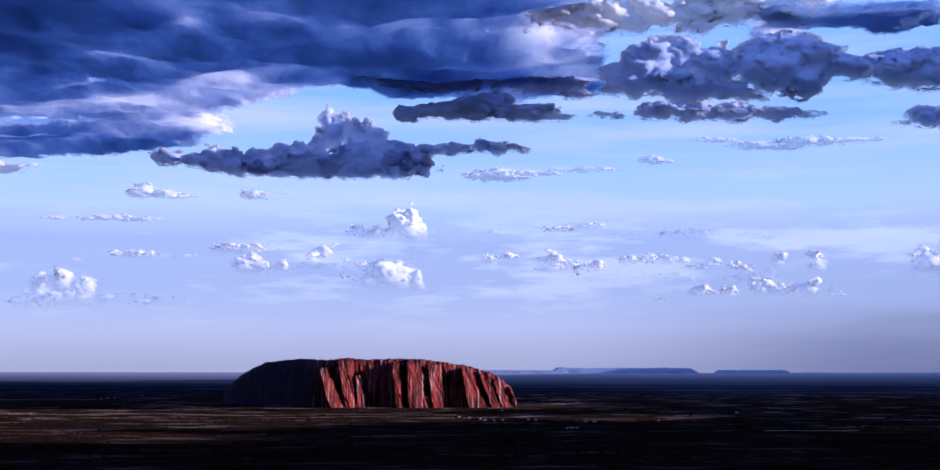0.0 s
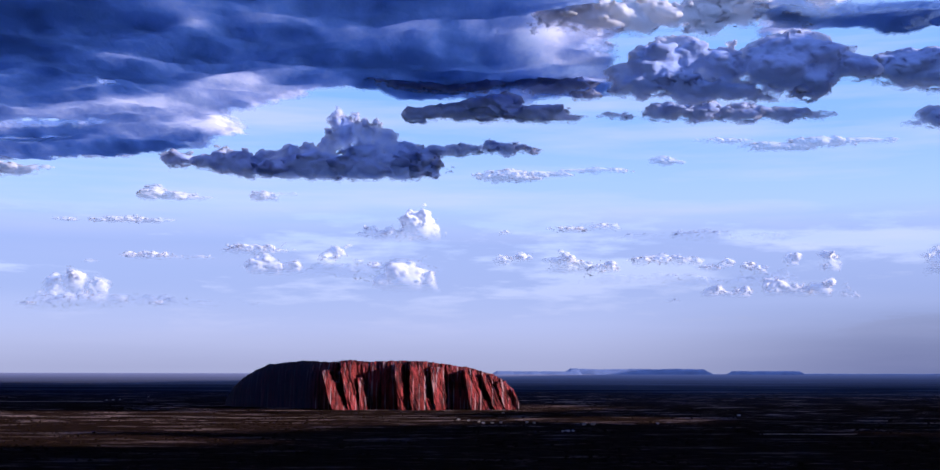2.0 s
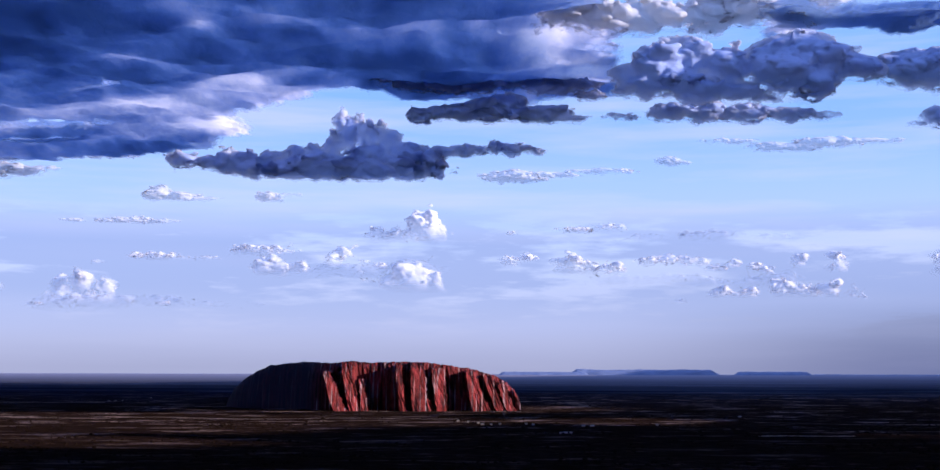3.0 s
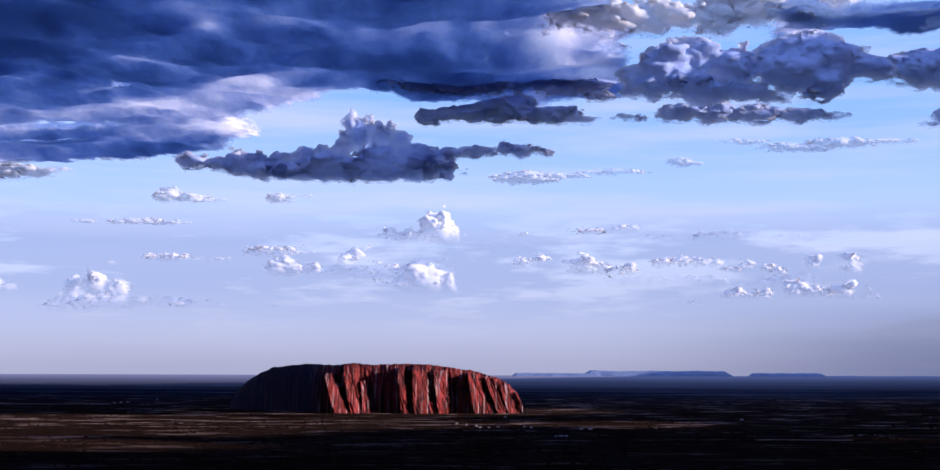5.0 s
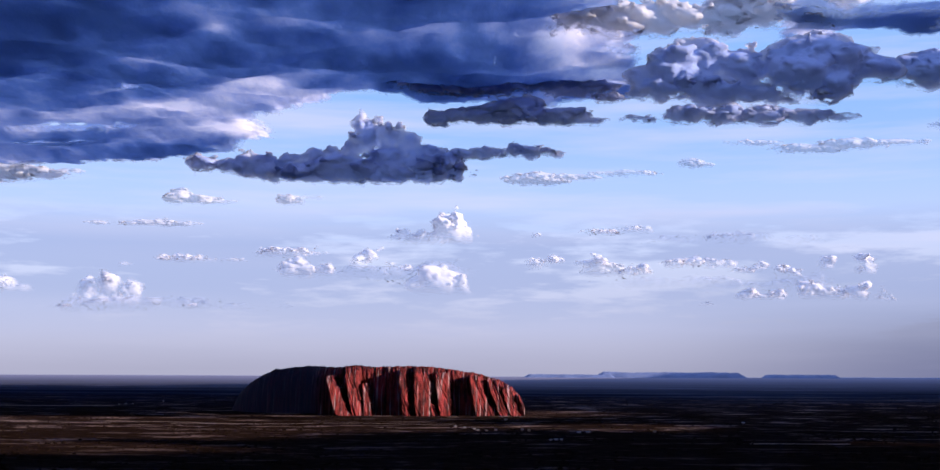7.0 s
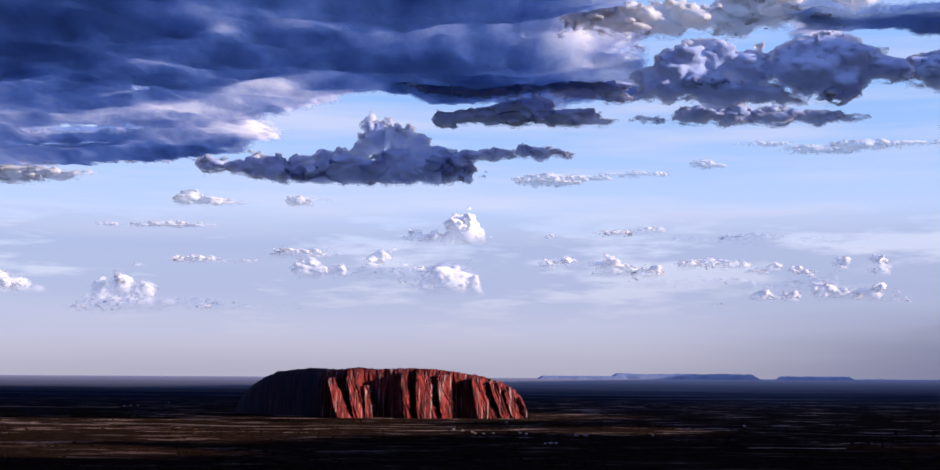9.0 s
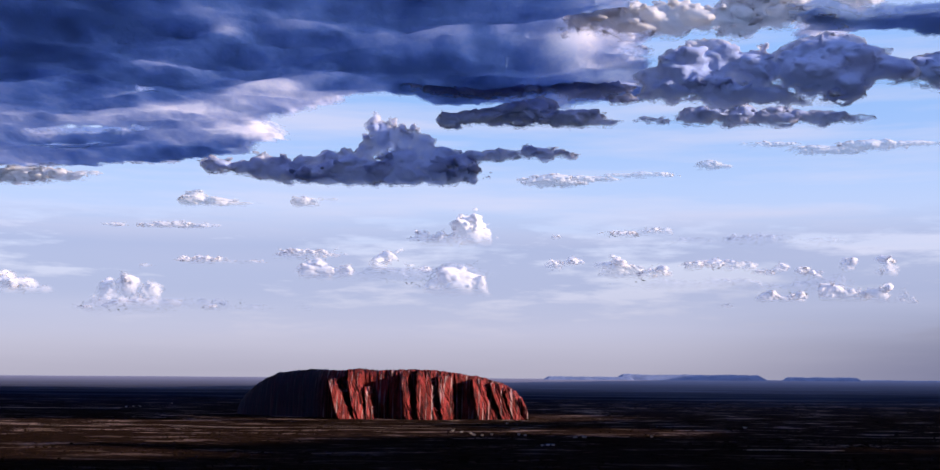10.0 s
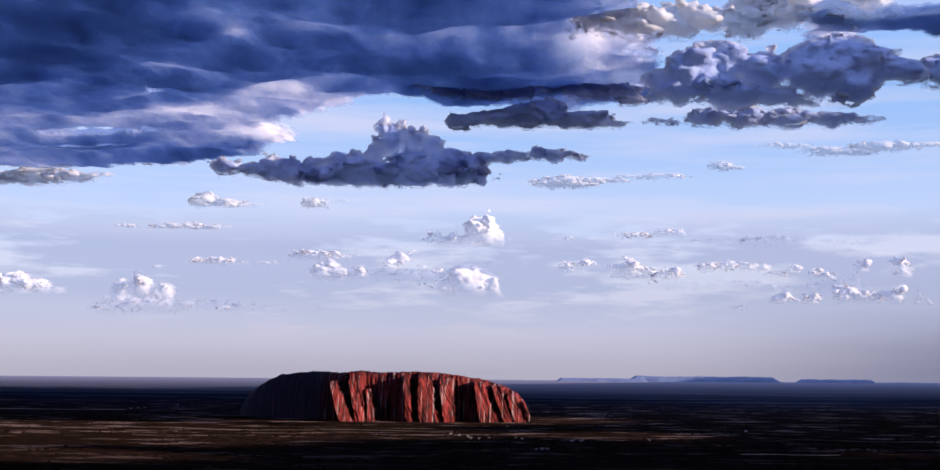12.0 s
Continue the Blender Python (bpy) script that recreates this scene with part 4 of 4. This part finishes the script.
cloud("shade_cloud", "tall unseen cloud added to shade the cumulus clouds", "upper cloud deck", 1470, 340,
      [(1000, 490, 150, 110), (1120, 550, 150, 125), (1060, 580, 130, 92)], CLOUD_DENSE, fine=8, depth=0.75, rough=0.3)
cloud("shade_cloud", "tall unseen cloud added to shade the cumulus clouds", "upper cloud deck", 1025, 340,
      [(1100, 470, 120, 85), (1220, 475, 140, 90)], CLOUD_DENSE, fine=10, rough=0.3)
cloud("cloud_bank", "wide hazy lilac far cloud bank", "far cumulus bank", 4590, 324,
      [(-478, 375, 149.5, 34.2), (-307, 362, 149.5, 38.4), (-628, 362, 128.1, 25.6)], CLOUD_HAZE)
cloud("cloud_bank", "wide hazy lilac far cloud bank", "far cumulus bank", 4595, 300,
      [(462, 334, 170.9, 21.4), (697, 330, 192.3, 25.6), (953, 326, 192.3, 29.9)], CLOUD_HAZE)
cloud("cloud_bank", "pale hazy far cloud bank low over the plain", "far cumulus bank", 4600, 216,
      [(-1247, 259, 192.2, 25.6), (-1481, 250, 170.8, 29.9), (-990, 247, 149.4, 17.1)], CLOUD_HAZE)


# The storm deck: in the distance its torn edge shows; an unseen part is added overhead, behind and to the east to shade
# the land, and the low sun comes in through breaks cut in it.
DECK_HEIGHT = 400.0
# where breaks cut in the unseen deck let the sun reach the plain: x, y, half width, half depth
SUNLIT = [(-62, 815, 150, 78), (-230, 630, 205, 118), (50, 640, 46, 36), (145, 512, 24, 17), (-190, 465, 90, 36)]
_reach = DECK_HEIGHT / math.tan(_e)
BREAKS = [(x + _reach * math.sin(_a), y + _reach * math.cos(_a), rx, ry) for x, y, rx, ry in SUNLIT]


# how far east the western sheet of the deck reaches (x / y), by its rise over the plain (height / y), shaped to fit the
# camera's view
SHEET_RISE = (0.166, 0.171, 0.177, 0.186, 0.192, 0.200, 0.205, 0.2148, 0.224, 0.238)
SHEET_SIDE = (-0.36, -0.27, -0.215, -0.183, -0.186, -0.200, -0.185, -0.150, -0.120, 0.05)
# thinner (-) and thicker (+) places of the deck, placed to fit the camera's view: x / y, rise, spread of both, amount
PLACES = [(-0.28, 0.249, 0.035, 0.006, -0.55), (-0.225, 0.277, 0.02, 0.006, -0.6), (-0.16, 0.281, 0.03, 0.004, -0.4), (-0.02, 0.281, 0.03, 0.004, -0.35),
          (-0.2, 0.230, 0.035, 0.009, -0.6), (-0.265, 0.209, 0.045, 0.006, -0.45), (-0.215, 0.189, 0.03, 0.009, -0.45), (-0.33, 0.206, 0.03, 0.005, -0.3),
          (0.085, 0.235, 0.03, 0.014, -0.6), (0.05, 0.262, 0.035, 0.018, -0.55), (0.17, 0.275, 0.075, 0.014, -0.85), (-0.26, 0.174, 0.07, 0.005, 0.4),
          (-0.34, 0.185, 0.04, 0.006, 0.3), (0.33, 0.278, 0.04, 0.015, 0.3), (-0.36, 0.268, 0.06, 0.024, 0.4), (-0.06, 0.268, 0.05, 0.012, -0.35)]


def deck_cover(x, y):
    """How closed the deck is: above 0.5 closed, below 0 open."""
    ragged = fbm(x / 130, y / 130, 12.0, 5)
    side, rise = x / max(y, 1.0), (DECK_HEIGHT - 25) / max(y, 1.0)
    west = min((float(np.interp(rise, SHEET_RISE, SHEET_SIDE)) - side) * y / 60, (rise - 0.166) * 120)
    for s0, r0, ws, wr in ((-0.345, 0.1955, 0.035, 0.0022), (-0.29, 0.2245, 0.012, 0.003), (-0.36, 0.187, 0.03, 0.0012)):    # slits
        west = min(west, 0.8 * (math.hypot((side - s0) / ws, (rise - r0) / wr) - 0.8))
    east = min((rise - float(np.interp(side, (-0.13, -0.08, -0.06, -0.03, 0.06, 0.10), (0.224, 0.222, 0.2145, 0.212, 0.211, 0.214)))) * 110, (0.112 - side) * y / 60)
    north = min((1455 - 75 * min(1.0, max(0.0, (side - 0.22) / 0.05)) - y) / 40, (y - 1280) / 40, (0.39 - side) * y / 60, (side - 0.215) * y / 60)
    c = max(west, east, north)
    # unseen part, added overhead and eastwards to keep light off the land
    if y < 900:
        c = (1000 - y) / 100
    if x > 0.42 * y + 120:
        c = (5200 - y) / 200
    c = min(c, (4300 - x) / 150, 1.2) + 0.4 * ragged
    for cx, cy, rx, ry in BREAKS:
        c = min(c, 3.0 * (math.hypot((x - cx) / rx, (y - cy) / ry) - 1) + 0.3 * ragged)
    return max(-1.2, min(1.6, c))


def deck_bulk(x, y):
    """How thick the deck is, about 0 to 1."""
    side, rise = x / max(y, 1.0), (DECK_HEIGHT - 25) / max(y, 1.0)
    b = 0.8 + 0.3 * fbm(x / 170, y / 120, 5.0, 4)
    if y > 1000:
        for s0, r0, ws, wr, amount in PLACES:
            b += amount * math.exp(-((side - s0) / ws) ** 2 - ((rise - r0) / wr) ** 2)
        if side < -0.1 and rise < 0.232:
            b -= 0.26 * min(1.0, (0.232 - rise) / 0.012)
    else:
        b += 0.02
    return b


def build_deck():
    xs = np.concatenate([np.arange(-4200, -900, 100), np.arange(-900, 900, 13), np.arange(900, 1700, 14), np.arange(1700, 2300, 50), np.arange(2300, 4600, 150)])
    ys = np.concatenate([np.arange(-3600, 0, 100), np.arange(0, 520, 13), np.arange(520, 950, 40), np.arange(950, 2420, 12), np.arange(2420, 5400, 70)])
    nx, ny = len(xs), len(ys)
    cover = [deck_cover(x, y) for y in ys for x in xs]
    bulk = [deck_bulk(x, y) for y in ys for x in xs]
    verts = [(float(x), float(y), DECK_HEIGHT - 16 * bulk[k] + 14 * fbm(x / 200, y / 120, 2.0, 5) + 8 * abs(fbm(x / 50, y / 34, 8.0)))
             for k, (y, x) in enumerate((y, x) for y in ys for x in xs)]
    root = new("cloud_deck")
    root.location = (0, 0, DECK_HEIGHT)
    pieces = {"unseen_shade_layer": [], "shelf": [], "roll": [], "fringe": []}
    for q in grid_faces(nx, ny):
        if max(cover[i] for i in q) > -0.8:
            x, y, _ = verts[q[0]]
            if y < 1000 or x > 0.42 * y + 120:
                piece = "unseen_shade_layer"
            elif x > 0.05 * y:
                piece = "fringe"
            else:
                piece = "shelf" if x < -0.13 * y and y > 1600 else "roll"
            pieces[piece].append(q)
    for piece, faces in pieces.items():
        used = sorted({i for q in faces for i in q})
        place = {i: k for k, i in enumerate(used)}
        ob = mesh_object(piece, [(verts[i][0], verts[i][1], verts[i][2] - DECK_HEIGHT) for i in used], [[place[i] for i in q] for q in faces], CLOUD_DECK)
        ob.parent = root
        ob.data.attributes.new("cover", "FLOAT", "POINT").data.foreach_set("value", [cover[i] for i in used])
        ob.data.attributes.new("bulk", "FLOAT", "POINT").data.foreach_set("value", [bulk[i] for i in used])
        thick = ob.modifiers.new("thickness", "SOLIDIFY")
        thick.thickness, thick.offset, thick.use_rim = 8, 1, False
    return tagged(root, "dark blue storm cloud deck with torn edge and an unseen shading part overhead", "cloud", "upper cloud deck")


build_deck()
